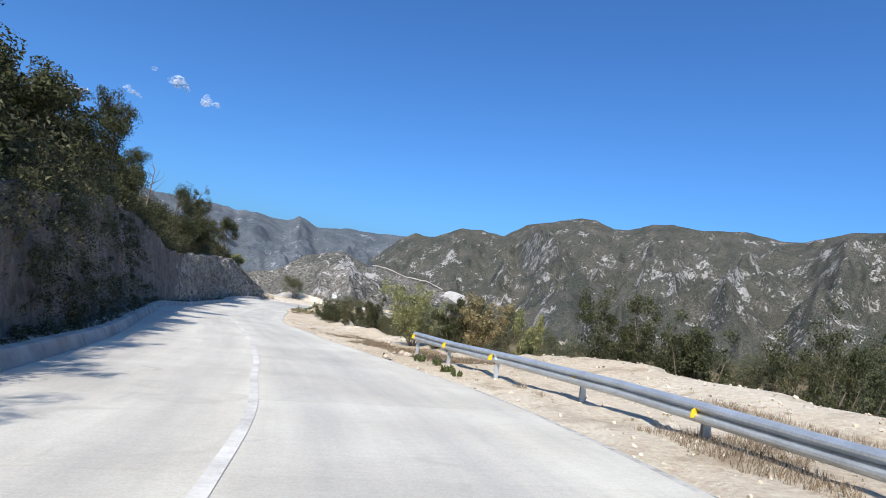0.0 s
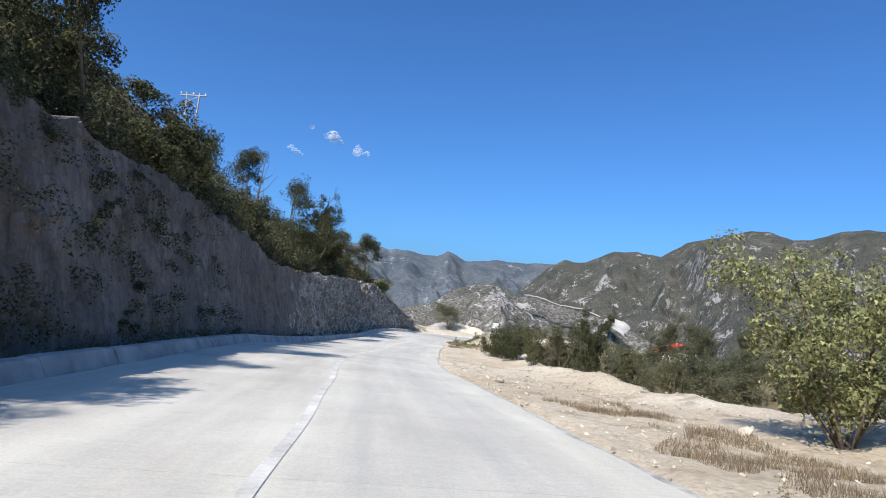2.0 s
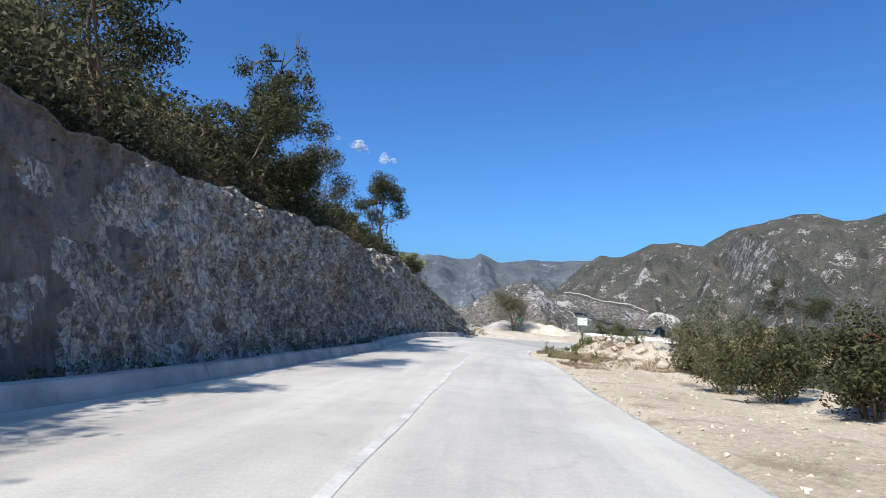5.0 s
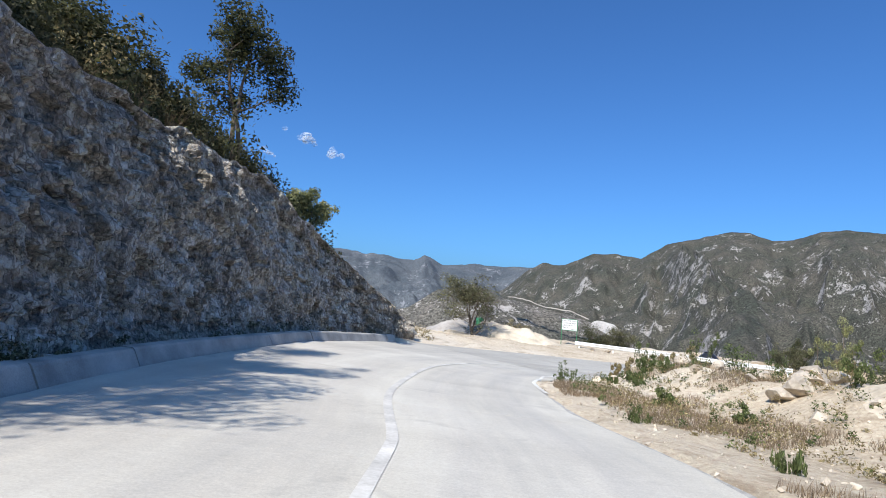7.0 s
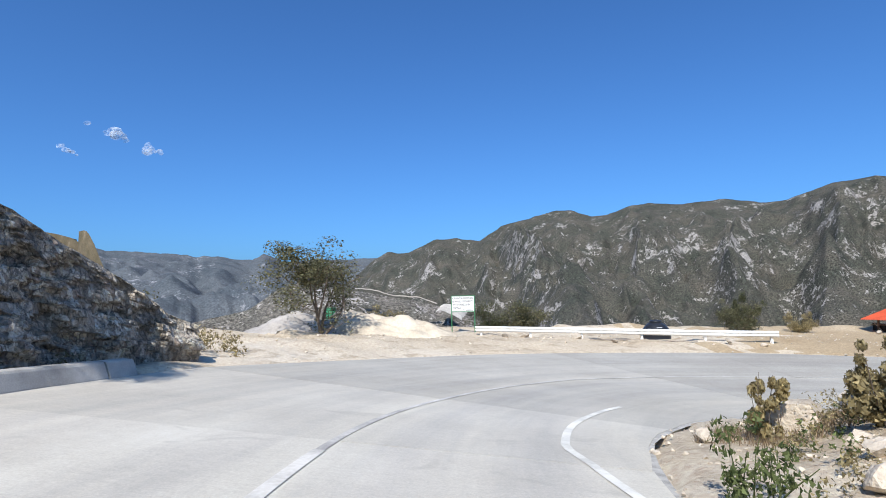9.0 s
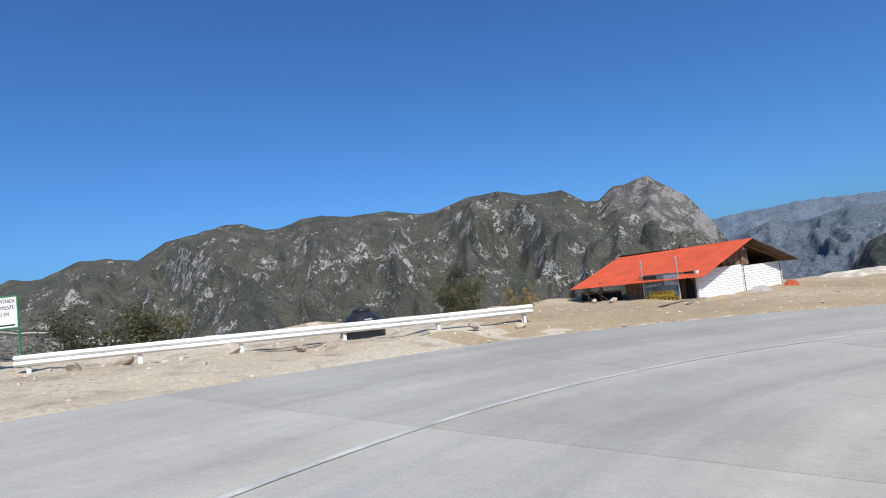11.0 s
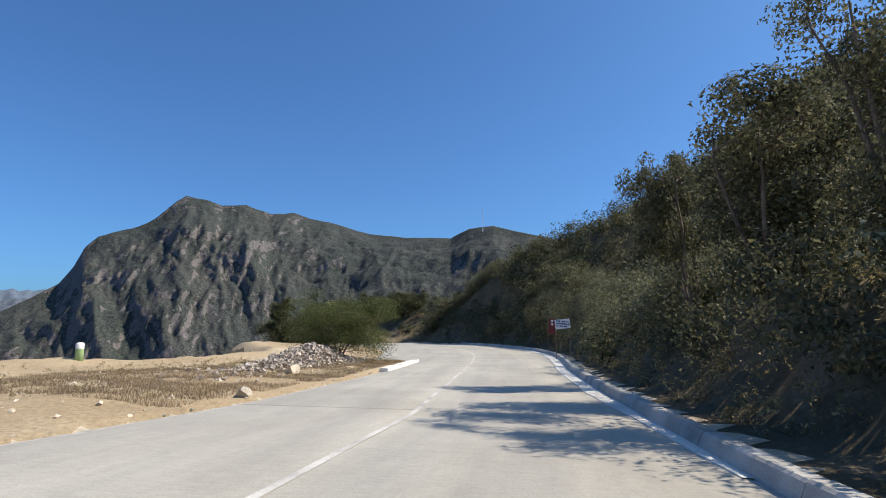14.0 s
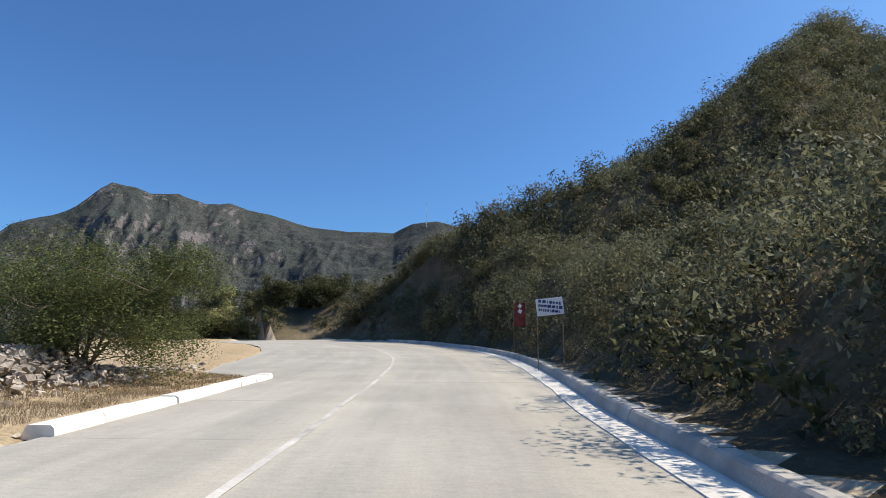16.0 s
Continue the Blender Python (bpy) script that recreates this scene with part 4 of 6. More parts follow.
# ---------------------------------------------------------------- guardrails
def rail_profile():
    """Cross-section of a W-beam: (out, up)."""
    return [(0.00, 0.31), (0.045, 0.29), (0.08, 0.25), (0.08, 0.215), (0.02, 0.17), (0.0, 0.155), (0.02, 0.14), (0.08, 0.095), (0.08, 0.06), (0.045, 0.02), (0.0, 0.0)]


def guardrail(label, ends, tops, posts, beam_mat, post_mat, reflectors, round_top=False, down=0.9):
    """ends: two or more (x, y); tops: height of the beam's top there; posts: shares of the run."""
    root = tagged(new("guardrail"), label, "guardrail")
    ends = np.array(ends, float)
    run = np.concatenate([[0], np.cumsum(np.linalg.norm(np.diff(ends, axis=0), axis=1))])
    at = lambda u: np.array([np.interp(u * run[-1], run, ends[:, 0]), np.interp(u * run[-1], run, ends[:, 1]), np.interp(u * run[-1], run, tops)])
    d = ends[-1] - ends[0]
    d /= np.linalg.norm(d)
    out = np.array([-d[1], d[0]])           # towards the road
    root.location = (*ends[0], tops[0] - 0.75)
    base = np.array(root.location)
    prof = rail_profile()
    us = np.linspace(0, 1, max(2, int(run[-1] / 3.8) + 1))
    v = []
    for u in us:
        p = at(u)
        sag = 0.012 * math.sin(u * 19)
        for thick in (0.0, -0.006):
            for o, h in prof:
                v.append((p[0] + out[0] * (o + thick), p[1] + out[1] * (o + thick), p[2] - 0.31 + h + sag))
    k = len(prof)
    f = []
    for i in range(len(us) - 1):
        a, b = i * 2 * k, (i + 1) * 2 * k
        for j in range(k - 1):
            f.append((a + j, a + j + 1, b + j + 1, b + j))
            f.append((a + k + j, b + k + j, b + k + j + 1, a + k + j + 1))
    for a in (0, (len(us) - 1) * 2 * k):
        for j in range(k - 1):
            f.append((a + j, a + k + j, a + k + j + 1, a + j + 1))
    part("beam", mesh_of("beam", np.array(v) - base, f), beam_mat, root)
    for u in posts:
        p = at(u) - base
        bm = bmesh.new()
        for w, dy in ((0.012, 0.0), (0.11, 0.05), (0.11, -0.05)):
            box(bm, (w if w < 0.1 else 0.11, 0.1 if w < 0.1 else 0.012, down), (p[0] - out[0] * 0.09, p[1] - out[1] * 0.09 + dy, p[2] - down / 2 - 0.02), bevel=0.003)
        post = part("post", bm, post_mat, root)
        bm = bmesh.new()
        box(bm, (0.10, 0.10, 0.18), (p[0] - out[0] * 0.035, p[1] - out[1] * 0.035, p[2] - 0.16), bevel=0.01)
        part("spacer", bm, post_mat, post)
        for dz in (0.1, 0.21):
            bm = bmesh.new()
            bmesh.ops.create_cone(bm, cap_ends=True, segments=8, radius1=0.018, radius2=0.014, depth=0.03,
                                  matrix=Matrix.Translation((p[0] + out[0] * 0.03, p[1] + out[1] * 0.03, p[2] - dz)) @ Matrix.Rotation(radians(90), 4, "Y"))
            part("bolt", bm, post_mat, post)
        if reflectors:
            bm = bmesh.new()
            q = Vector((p[0] + out[0] * 0.06, p[1] + out[1] * 0.06, p[2] - 0.155))
            side = Vector((-d[0], -d[1], 0))
            pts = [q + Vector((*out, 0)) * 0.03 + Vector((0, 0, -0.09)), q + Vector((*out, 0)) * 0.14 + Vector((0, 0, -0.09)), q + Vector((*out, 0)) * 0.12 + Vector((0, 0, 0.02)), q + Vector((*out, 0)) * 0.02 + Vector((0, 0, 0.09))]
            a = [bm.verts.new(x + side * 0.008) for x in pts]
            b = [bm.verts.new(x - side * 0.008) for x in pts]
            bm.faces.new(a)
            bm.faces.new(b[::-1])
            for i in range(4):
                bm.faces.new((a[i], b[i], b[(i + 1) % 4], a[(i + 1) % 4]))
            part("reflector", bm, YELLOW, root, "yellow reflector tab")
    return root


RAIL = [(8.6, -14.0), (7.0, -6.0), (5.4, 1.5), (4.2, 8.0), (3.08, 12.17), (1.64, 15.44), (0.43, 18.89), (-0.78, 22.55)]
rail_run = float(np.sum(np.hypot(*np.diff(np.array(RAIL), axis=0).T)))
guardrail("galvanised steel guardrail with yellow reflector tabs on the shoulder", RAIL, [8.45, 7.7, 7.2, 6.76, 6.5, 6.27, 6.03, 5.8],
          [1 - (0.28 + 3.62 * k) / rail_run for k in range(10)], GALVANISED, GALVANISED, True)
guardrail("white-painted steel guardrail at the edge of the dirt yard", [(-7.6, 119.5), (-22.25, 124.25)], [-0.74, -0.42],
          [0.02, 0.22, 0.42, 0.62, 0.8, 0.98], WHITE_PAINT, WHITE_PAINT, False)

# ---------------------------------------------------------------- signs
GREEN_PAINT = speckled("green_paint", (0.05, 0.20, 0.09), 0.2, 4, 40, 0.5)
BOARD = speckled("white_board", (0.80, 0.80, 0.78), 0.06, 1.2, 30, 0.5)
BLACK_INK = speckled("black_ink", (0.03, 0.03, 0.03), 0.2, 10, 60, 0.7)
BLUE_INK = speckled("blue_ink", (0.05, 0.08, 0.2), 0.2, 10, 60, 0.7)


def lettering(name, words, size, m, mat, parent, wide=None):
    c = bpy.data.curves.new(name, "FONT")
    c.body, c.size, c.extrude, c.align_x, c.align_y = words, size, 0.003, "LEFT", "TOP"
    c.resolution_u = 2
    ob = bpy.data.objects.new(name, c)
    scene.collection.objects.link(ob)
    bpy.context.view_layer.update()
    me = bpy.data.meshes.new_from_object(ob.evaluated_get(bpy.context.evaluated_depsgraph_get()))
    bpy.data.objects.remove(ob)
    xs = [v.co.x for v in me.vertices]
    k = wide / max(max(xs) - min(xs), 1e-6) if wide else 1.0
    me.transform(m @ Matrix.Diagonal((k, 1, 1, 1)))
    return part(name, me, mat, parent)


def ticket_sign():
    """A painted board on two green posts; it faces the road."""
    left, right = Vector((-23.45, 126.6, 0)), Vector((-22.15, 125.6, 0))
    root = tagged(new("sign"), "white hand-lettered board in a green frame on two green posts", "sign")
    foot = min(height_at(left.x, left.y), height_at(right.x, right.y))
    root.location = (*left.xy, foot)
    d = (right - left).normalized()
    w = (right - left).length
    turn = Matrix(((d.x, 0, d.y, 0), (d.y, 0, -d.x, 0), (0, 1, 0, 0), (0, 0, 0, 1)))      # board's own x, y, out
    up = 1.32 - foot
    put = lambda x, y, z: turn @ Matrix.Translation((x, y, z))
    for x in (0.0, w):
        bm = bmesh.new()
        box(bm, (0.05, up + 0.35, 0.05), bevel=0.006)
        part("post", bm, GREEN_PAINT, root).matrix_local = put(x, (up - 0.35) / 2, 0)
    bm = bmesh.new()
    box(bm, (w - 0.06, 0.92, 0.02), bevel=0.004)
    board = part("board", bm, BOARD, root)
    board.matrix_local = put(w / 2, up - 0.49, 0.0)
    bm = bmesh.new()
    for y in (-0.47, 0.47):
        box(bm, (w, 0.04, 0.045), (0, y, 0), bevel=0.004)
    for x in (-w / 2, w / 2):
        box(bm, (0.04, 0.98, 0.045), (x, 0, 0), bevel=0.004)
    part("frame", bm, GREEN_PAINT, board)
    for i, words in enumerate(("LOS BOLETOS DE ENTRADA", "AL PARAISO. UNICAMENTE", "SON ADQUIRIDOS EN", "TAQUILLA")):
        lettering("lettering", words, 0.17, Matrix.Translation((-w / 2 + 0.07, 0.41 - 0.19 * i, 0.012)), BLACK_INK, board, (w - 0.16) * (1.0, 0.98, 0.86, 0.42)[i])
    bm = bmesh.new()
    box(bm, (0.5, 0.045, 0.004), (w / 2 - 0.36, -0.38, 0.012))
    box(bm, (0.13, 0.03, 0.004), (w / 2 - 0.75, -0.36, 0.012))
    part("ink_bars", bm, BLACK_INK, board)


ticket_sign()


def banner_sign():
    """The small printed banner and the red one beside it, below the knoll."""
    x, y = 29.8, 85.7
    z = height_at(x, y)
    root = tagged(new("sign"), "small white printed sign on two thin posts below the knoll", "sign")
    root.matrix_world = Matrix.Translation((x, y, z)) @ Matrix.Rotation(radians(-118), 4, "Z")
    top = 0.02 - z
    for k in (-0.45, 0.45):
        v, f = tube([(k, 0.03, -0.3), (k, 0.03, top)], [0.02, 0.02], 6)
        part("post", mesh_of("post", v, f), BARK, root)
    bm = bmesh.new()
    box(bm, (0.95, 0.02, 0.6), (0, 0, top - 0.3), Matrix.Rotation(radians(-6), 4, "Y"), bevel=0.004)
    board = part("board", bm, BOARD, root)
    rng = random.Random(5)
    bm = bmesh.new()
    for row in range(3):
        x = -0.40
        while x < 0.36:
            w = rng.uniform(0.03, 0.13)
            box(bm, (w, 0.004, rng.uniform(0.07, 0.11)), (x + w / 2, -0.013, top - 0.15 - row * 0.15 - x * 0.1))
            x += w + rng.uniform(0.015, 0.05)
    part("ink_bars", bm, BLUE_INK, board)
    red = tagged(new("banner"), "narrow red banner hung between stakes", "banner")
    red.matrix_world = Matrix.Translation((37.8, 81.6, height_at(37.8, 81.6))) @ Matrix.Rotation(radians(-118), 4, "Z")
    bm = bmesh.new()
    bmesh.ops.create_grid(bm, x_segments=6, y_segments=10, size=0.5)
    for v in bm.verts:
        v.co = Vector((v.co.x * 0.56 + v.co.y * 0.1, 0.05 * math.sin(v.co.y * 6), v.co.y * 1.2 + 2.1))
    bmesh.ops.solidify(bm, geom=list(bm.faces), thickness=0.008)
    part("cloth", bm, speckled("red_cloth", (0.22, 0.05, 0.04), 0.3, 4, 40), red)
    for zz in (2.52, 2.26):
        bm = bmesh.new()
        box(bm, (0.16, 0.01, 0.17), (0.0, -0.08, zz), Matrix.Rotation(0.5, 4, "Y"), bevel=0.003)
        part("white_patch", bm, BOARD, red)
    for k in (-0.31, 0.31):
        v, f = tube([(k, 0, -0.4), (k, 0, 2.75)], [0.025, 0.02], 6)
        part("stake", mesh_of("stake", v, f), BARK, red)


banner_sign()

# ---------------------------------------------------------------- roadside shack
TILE_RED = speckled("red_sheet_roof", (0.52, 0.085, 0.035), 0.18, 1.5, 30, 0.55)
RUST = speckled("rusty_sheet", (0.10, 0.06, 0.04), 0.35, 3, 40, 0.8)
SHEET = speckled("white_sheet_metal", (0.80, 0.81, 0.82), 0.06, 2, 30, 0.4)
PLANK = speckled("weathered_plank", (0.21, 0.14, 0.095), 0.4, 3, 40)
TARP = speckled("black_tarp", (0.018, 0.018, 0.018), 0.3, 3, 40, 0.6)
PRINT_GREY = speckled("faded_print", (0.17, 0.20, 0.23), 0.5, 2.5, 12, 0.5)
PRINT_YELLOW = speckled("yellow_print", (0.62, 0.42, 0.06), 0.12, 3, 40, 0.5)
PRINT_BROWN = speckled("brown_print", (0.07, 0.035, 0.015), 0.2, 6, 40, 0.5)
STEEL_POLE = speckled("steel_pole", (0.42, 0.42, 0.42), 0.2, 3, 40, 0.5, metal=0.3)


def sheet(width, height, pitch, depth, along="x", steps=None):
    """A corrugated sheet in its own x (width) and y (height); waves run across x or y."""
    k = max(2, int((width if along == "x" else height) / pitch * 4))
    t = np.linspace(0, 1, k + 1)
    other = np.array([0.0, 1.0])
    if along == "x":
        a, b = np.meshgrid(t, other, indexing="ij")
        z = depth * np.sin(a * width / pitch * 2 * np.pi)
        v = np.stack([a * width, b * height, z], -1)
    else:
        b, a = np.meshgrid(t, other, indexing="ij")
        z = depth * np.sin(b * height / pitch * 2 * np.pi)
        v = np.stack([a * width, b * height, z], -1)
    v = v.reshape(-1, 3)
    f = grid_faces(k + 1, 2)
    back = v - np.array([0, 0, 0.004])
    return np.concatenate([v, back]), np.concatenate([f, f[:, ::-1] + len(v)])


def frame_of(origin, x_axis, y_axis):
    x, y = Vector(x_axis).normalized(), Vector(y_axis).normalized()
    z = x.cross(y).normalized()
    y = z.cross(x)
    m = Matrix((x, y, z)).transposed().to_4x4()
    m.translation = origin
    return m


def shack():
    root = tagged(new("food_shack"), "low roadside shack with red sheet roof and white corrugated walls", "shack")
    base = Vector((4.25, 120.9, -1.85))
    root.matrix_world = Matrix.Translation(base) @ Matrix.Rotation(radians(-1.5), 4, "Z")
    W, Ln = 7.6, 7.3                    # gable width along x, length along y
    eave, ridge = 1.55, 2.75
    mid = W * 0.53

    def thing(name, m, arrays, mat, parent=root, label=""):
        ob = part(name, mesh_of(name, *arrays), mat, parent, label)
        ob.matrix_local = m
        return ob

    def beam(name, a, b, r, mat=PLANK, parent=root):
        bm = bmesh.new()
        a, b = Vector(a), Vector(b)
        box(bm, (r, r, (b - a).length), (a + b) / 2, (b - a).to_track_quat("Z", "Y").to_matrix().to_4x4(), bevel=r * 0.12)
        return part(name, bm, mat, parent)

    # roof: four sheets a side, lapped
    over = 0.55
    for k in range(4):
        w = (Ln + 1.3) / 4
        y0 = -0.75 + k * w
        slope = Vector((mid + over, 0, ridge - eave + 0.42))
        o = Vector((-over, y0 + w + 0.06, eave - 0.38 - 0.035 * k + 0.006 * (k % 2)))
        thing("roof_sheet", frame_of(o, (0, -1, 0.012), slope), sheet(w + 0.1, slope.length, 0.19, 0.018), TILE_RED, label="red corrugated roof sheet")
        slope = Vector((mid - W - 0.75, 0, ridge - eave + 0.16))
        o = Vector((W + 0.75, y0, eave - 0.12))
        thing("roof_sheet", frame_of(o, (0, 1, 0), slope), sheet(w + 0.08, slope.length, 0.19, 0.018), RUST, label="rusty dark roof sheet")
    beam("ridge_beam", (mid, -0.7, ridge + 0.0), (mid, Ln + 0.4, ridge - 0.12), 0.09)
    for y in (0.0, 3.0, 6.0, Ln - 0.3):
        beam("rafter", (-0.3, y, eave - 0.44), (mid, y, ridge - 0.26), 0.08)
        beam("rafter", (W + 0.4, y, eave - 0.06), (mid, y, ridge - 0.07), 0.08)
    # posts
    for x, y, h in ((0, 0, eave), (mid, 0, ridge - 0.1), (W, 0, eave), (0, 3.2, eave - 0.1), (0, 6.0, eave - 0.2), (0, Ln - 0.3, eave - 0.3), (W, Ln, eave), (mid, Ln, ridge - 0.2)):
        beam("post", (x, y, -0.5), (x, y, h), 0.12)
    # gable end: two white sheets, horizontal waves
    p1 = thing("wall_sheet", frame_of((0.12, -0.06, 0.0), (1, 0, 0.01), (0, 0, 1)), sheet(3.75, 1.5, 0.125, 0.012, "y"), SHEET, label="white corrugated wall sheet")
    p2 = thing("wall_sheet", frame_of((3.93, -0.04, 0.02), (1, 0, 0.006), (0, 0, 1)), sheet(3.7, 1.42, 0.125, 0.012, "y"), SHEET, label="white corrugated wall sheet")
    for ob, w in ((p1, 3.75), (p2, 3.7)):
        for x in (0.02, w - 0.02):
            bm = bmesh.new()
            box(bm, (0.04, 1.45, 0.02), (x, 0.72, 0.025), bevel=0.004)
            part("edge_trim", bm, WHITE_PAINT, ob)
    beam("corner_post", (-0.05, -0.12, -0.3), (0.0, -0.12, 1.5), 0.14, WHITE_PAINT)
    # planks in the gable
    rng = random.Random(8)
    for k in range(9):
        x = mid - 1.5 + k * 0.26
        top = ridge - 0.25 - abs(x - mid) * (ridge - eave) / mid
        bm = bmesh.new()
        box(bm, (0.24, 0.03, max(0.1, top - 1.48)), (x, 0.04 + rng.uniform(-0.01, 0.01), (top + 1.48) / 2), bevel=0.005)
        part("plank", bm, PLANK, root)
    # dark inside: front boards, low tarp and back walls
    for k in range(11):
        y = 0.2 + k * 0.27
        bm = bmesh.new()
        box(bm, (0.03, 0.255, 1.55), (0.05 + rng.uniform(-0.01, 0.01), y, 0.72), bevel=0.004)
        part("plank", bm, TARP if k < 2 else PLANK, root)
    for k in range(5):
        bm = bmesh.new()
        box(bm, (0.03, 0.255, 1.45), (0.3 + rng.uniform(-0.01, 0.01), 3.3 + k * 0.27, 0.6), bevel=0.004)
        part("plank", bm, PLANK, root)
    bm = bmesh.new()
    bmesh.ops.create_grid(bm, x_segments=14, y_segments=4, size=0.5)
    for v in bm.verts:
        v.co = Vector((0.04 * math.sin(v.co.x * 31) + 0.05, 4.6 + (v.co.x + 0.5) * 3.0, 0.28 + v.co.y * 1.1))
    bmesh.ops.solidify(bm, geom=list(bm.faces), thickness=0.01)
    part("tarp", bm, TARP, root, "black plastic sheeting")
    for size, at in (((0.05, 3.2, 2.2), (W - 0.1, 1.7, 0.6)), ((0.05, 2.2, 1.0), (W - 0.1, 6.1, 0.1))):
        bm = bmesh.new()
        box(bm, size, at)
        part("back_wall", bm, PLANK, root)
    bm = bmesh.new()
    box(bm, (W - 0.4, 0.05, 1.9), (W / 2, 3.35, 0.5))
    part("partition", bm, PLANK, root)
    beam("counter_rail", (0.0, 4.6, 0.78), (0.0, 7.6, 0.73), 0.06)
    beam("brace", (-0.02, 5.0, 0.0), (-0.02, 6.6, 0.95), 0.035, STEEL_POLE)
    beam("brace", (-0.02, 6.2, 0.0), (-0.02, 7.5, 0.95), 0.035, STEEL_POLE)
    # lamp under the peak
    bm = bmesh.new()
    bmesh.ops.create_cone(bm, cap_ends=True, segments=10, radius1=0.07, radius2=0.03, depth=0.12, matrix=Matrix.Translation((mid, -0.2, ridge - 0.42)))
    part("lamp", bm, WHITE_PAINT, root)
    return root


shack()


def food_banner():
    """A printed banner between two poles, hung upside down."""
    root = tagged(new("banner"), "printed food banner hung upside down between two poles", "banner")
    a, b = Vector((3.85, 121.55, -1.9)), Vector((4.05, 123.75, -1.95))
    root.location = a
    for p, h in ((Vector(), 2.35), (b - a, 2.3)):
        v, f = tube([(p.x, p.y, -0.3), (p.x, p.y, h)], [0.035, 0.035], 8)
        part("pole", mesh_of("pole", v, f, True), STEEL_POLE, root)
    d = (b - a)
    m = frame_of((d.x, d.y, 0.02), (-d.x, -d.y, 0), (0, 0, 1))          # x towards the gable, y up, out to the front
    w = Vector((d.x, d.y)).length
    bm = bmesh.new()
    bmesh.ops.create_grid(bm, x_segments=10, y_segments=8, size=0.5)
    for v in bm.verts:
        v.co = Vector(((v.co.x + 0.5) * w, (v.co.y + 0.5) * 1.52, 0.015 * math.sin(v.co.x * 9 + v.co.y * 4)))
    bmesh.ops.solidify(bm, geom=list(bm.faces), thickness=0.006)
    cloth = part("cloth", bm, PRINT_GREY, root)
    cloth.matrix_local = m
    bm = bmesh.new()
    box(bm, (w - 0.06, 0.42, 0.006), (w / 2, 0.23, 0.03))
    box(bm, (w * 0.70, 0.26, 0.006), (w * 0.50, 0.57, 0.031))
    part("yellow_band", bm, PRINT_YELLOW, cloth)
    lettering("lettering", "BARBACOA", 0.42, Matrix.Translation((w - 0.08, 0.10, 0.036)) @ Matrix.Rotation(radians(180), 4, "Z"), PRINT_BROWN, cloth, w - 0.16)
    lettering("lettering", "DE", 0.24, Matrix.Translation((w * 0.82, 0.48, 0.036)) @ Matrix.Rotation(radians(180), 4, "Z"), PRINT_BROWN, cloth, w * 0.12)
    lettering("lettering", "BORREGO", 0.24, Matrix.Translation((w * 0.665, 0.48, 0.036)) @ Matrix.Rotation(radians(180), 4, "Z"), PRINT_BROWN, cloth, w * 0.465)
    bm = bmesh.new()
    box(bm, (w * 0.40, 0.16, 0.006), (w * 0.22, 1.40, 0.03))
    box(bm, (w * 0.34, 0.05, 0.008), (w * 0.22, 1.40, 0.032))
    part("print_bar", bm, PRINT_BROWN, cloth)
    bm = bmesh.new()
    box(bm, (w * 0.5, 0.10, 0.006), (w * 0.3, 0.98, 0.03), Matrix.Rotation(0.1, 4, "Z"))
    box(bm, (w * 0.36, 0.5, 0.006), (w * 0.8, 1.2, 0.03))
    part("print_pale", bm, speckled("pale_print", (0.42, 0.46, 0.52), 0.4, 5, 30), cloth)


food_banner()

# ---------------------------------------------------------------- tank, barrel, posts
def lathe(profile, sides=24):
    t = np.arange(sides) * 2 * np.pi / sides
    v = np.concatenate([np.stack([r * np.cos(t), r * np.sin(t), 0 * t + z], 1) for r, z in profile])
    f = []
    for i in range(len(profile) - 1):
        for k in range(sides):
            n = (k + 1) % sides
            f.append((i * sides + k, i * sides + n, (i + 1) * sides + n, (i + 1) * sides + k))
    return v, np.array(f)


def water_tank():
    root = tagged(new("water_tank"), "black plastic water tank with a domed top behind the rail", "water tank")
    x, y = -12.2, 123.4
    root.location = (x, y, -1.55)
    black = speckled("black_plastic", (0.022, 0.024, 0.03), 0.2, 3, 40, 0.35)
    part("body", mesh_of("body", *lathe([(0.0, -0.2), (0.80, -0.2), (0.80, 0.1), (0.83, 0.13), (0.83, 0.2), (0.80, 0.23), (0.80, 0.5), (0.83, 0.53), (0.83, 0.6), (0.80, 0.64)]), True), black, root)
    part("dome", mesh_of("dome", *lathe([(0.80, 0.62), (0.76, 0.74), (0.55, 1.0), (0.34, 1.16), (0.30, 1.17)]), True), black, root)
    lid = part("lid", mesh_of("lid", *lathe([(0.31, 1.15), (0.33, 1.17), (0.33, 1.25), (0.28, 1.28), (0.0, 1.29)]), True), black, root)
    part("knob", mesh_of("knob", *lathe([(0.07, 1.28), (0.07, 1.33), (0.0, 1.34)], 10), True), black, lid)
    bm = bmesh.new()
    box(bm, (0.28, 0.02, 0.05), (-0.05, -0.63, 0.9), Matrix.Rotation(-0.75, 4, "X"))
    part("emblem", bm, speckled("grey_mark", (0.4, 0.4, 0.42), 0.2), root)


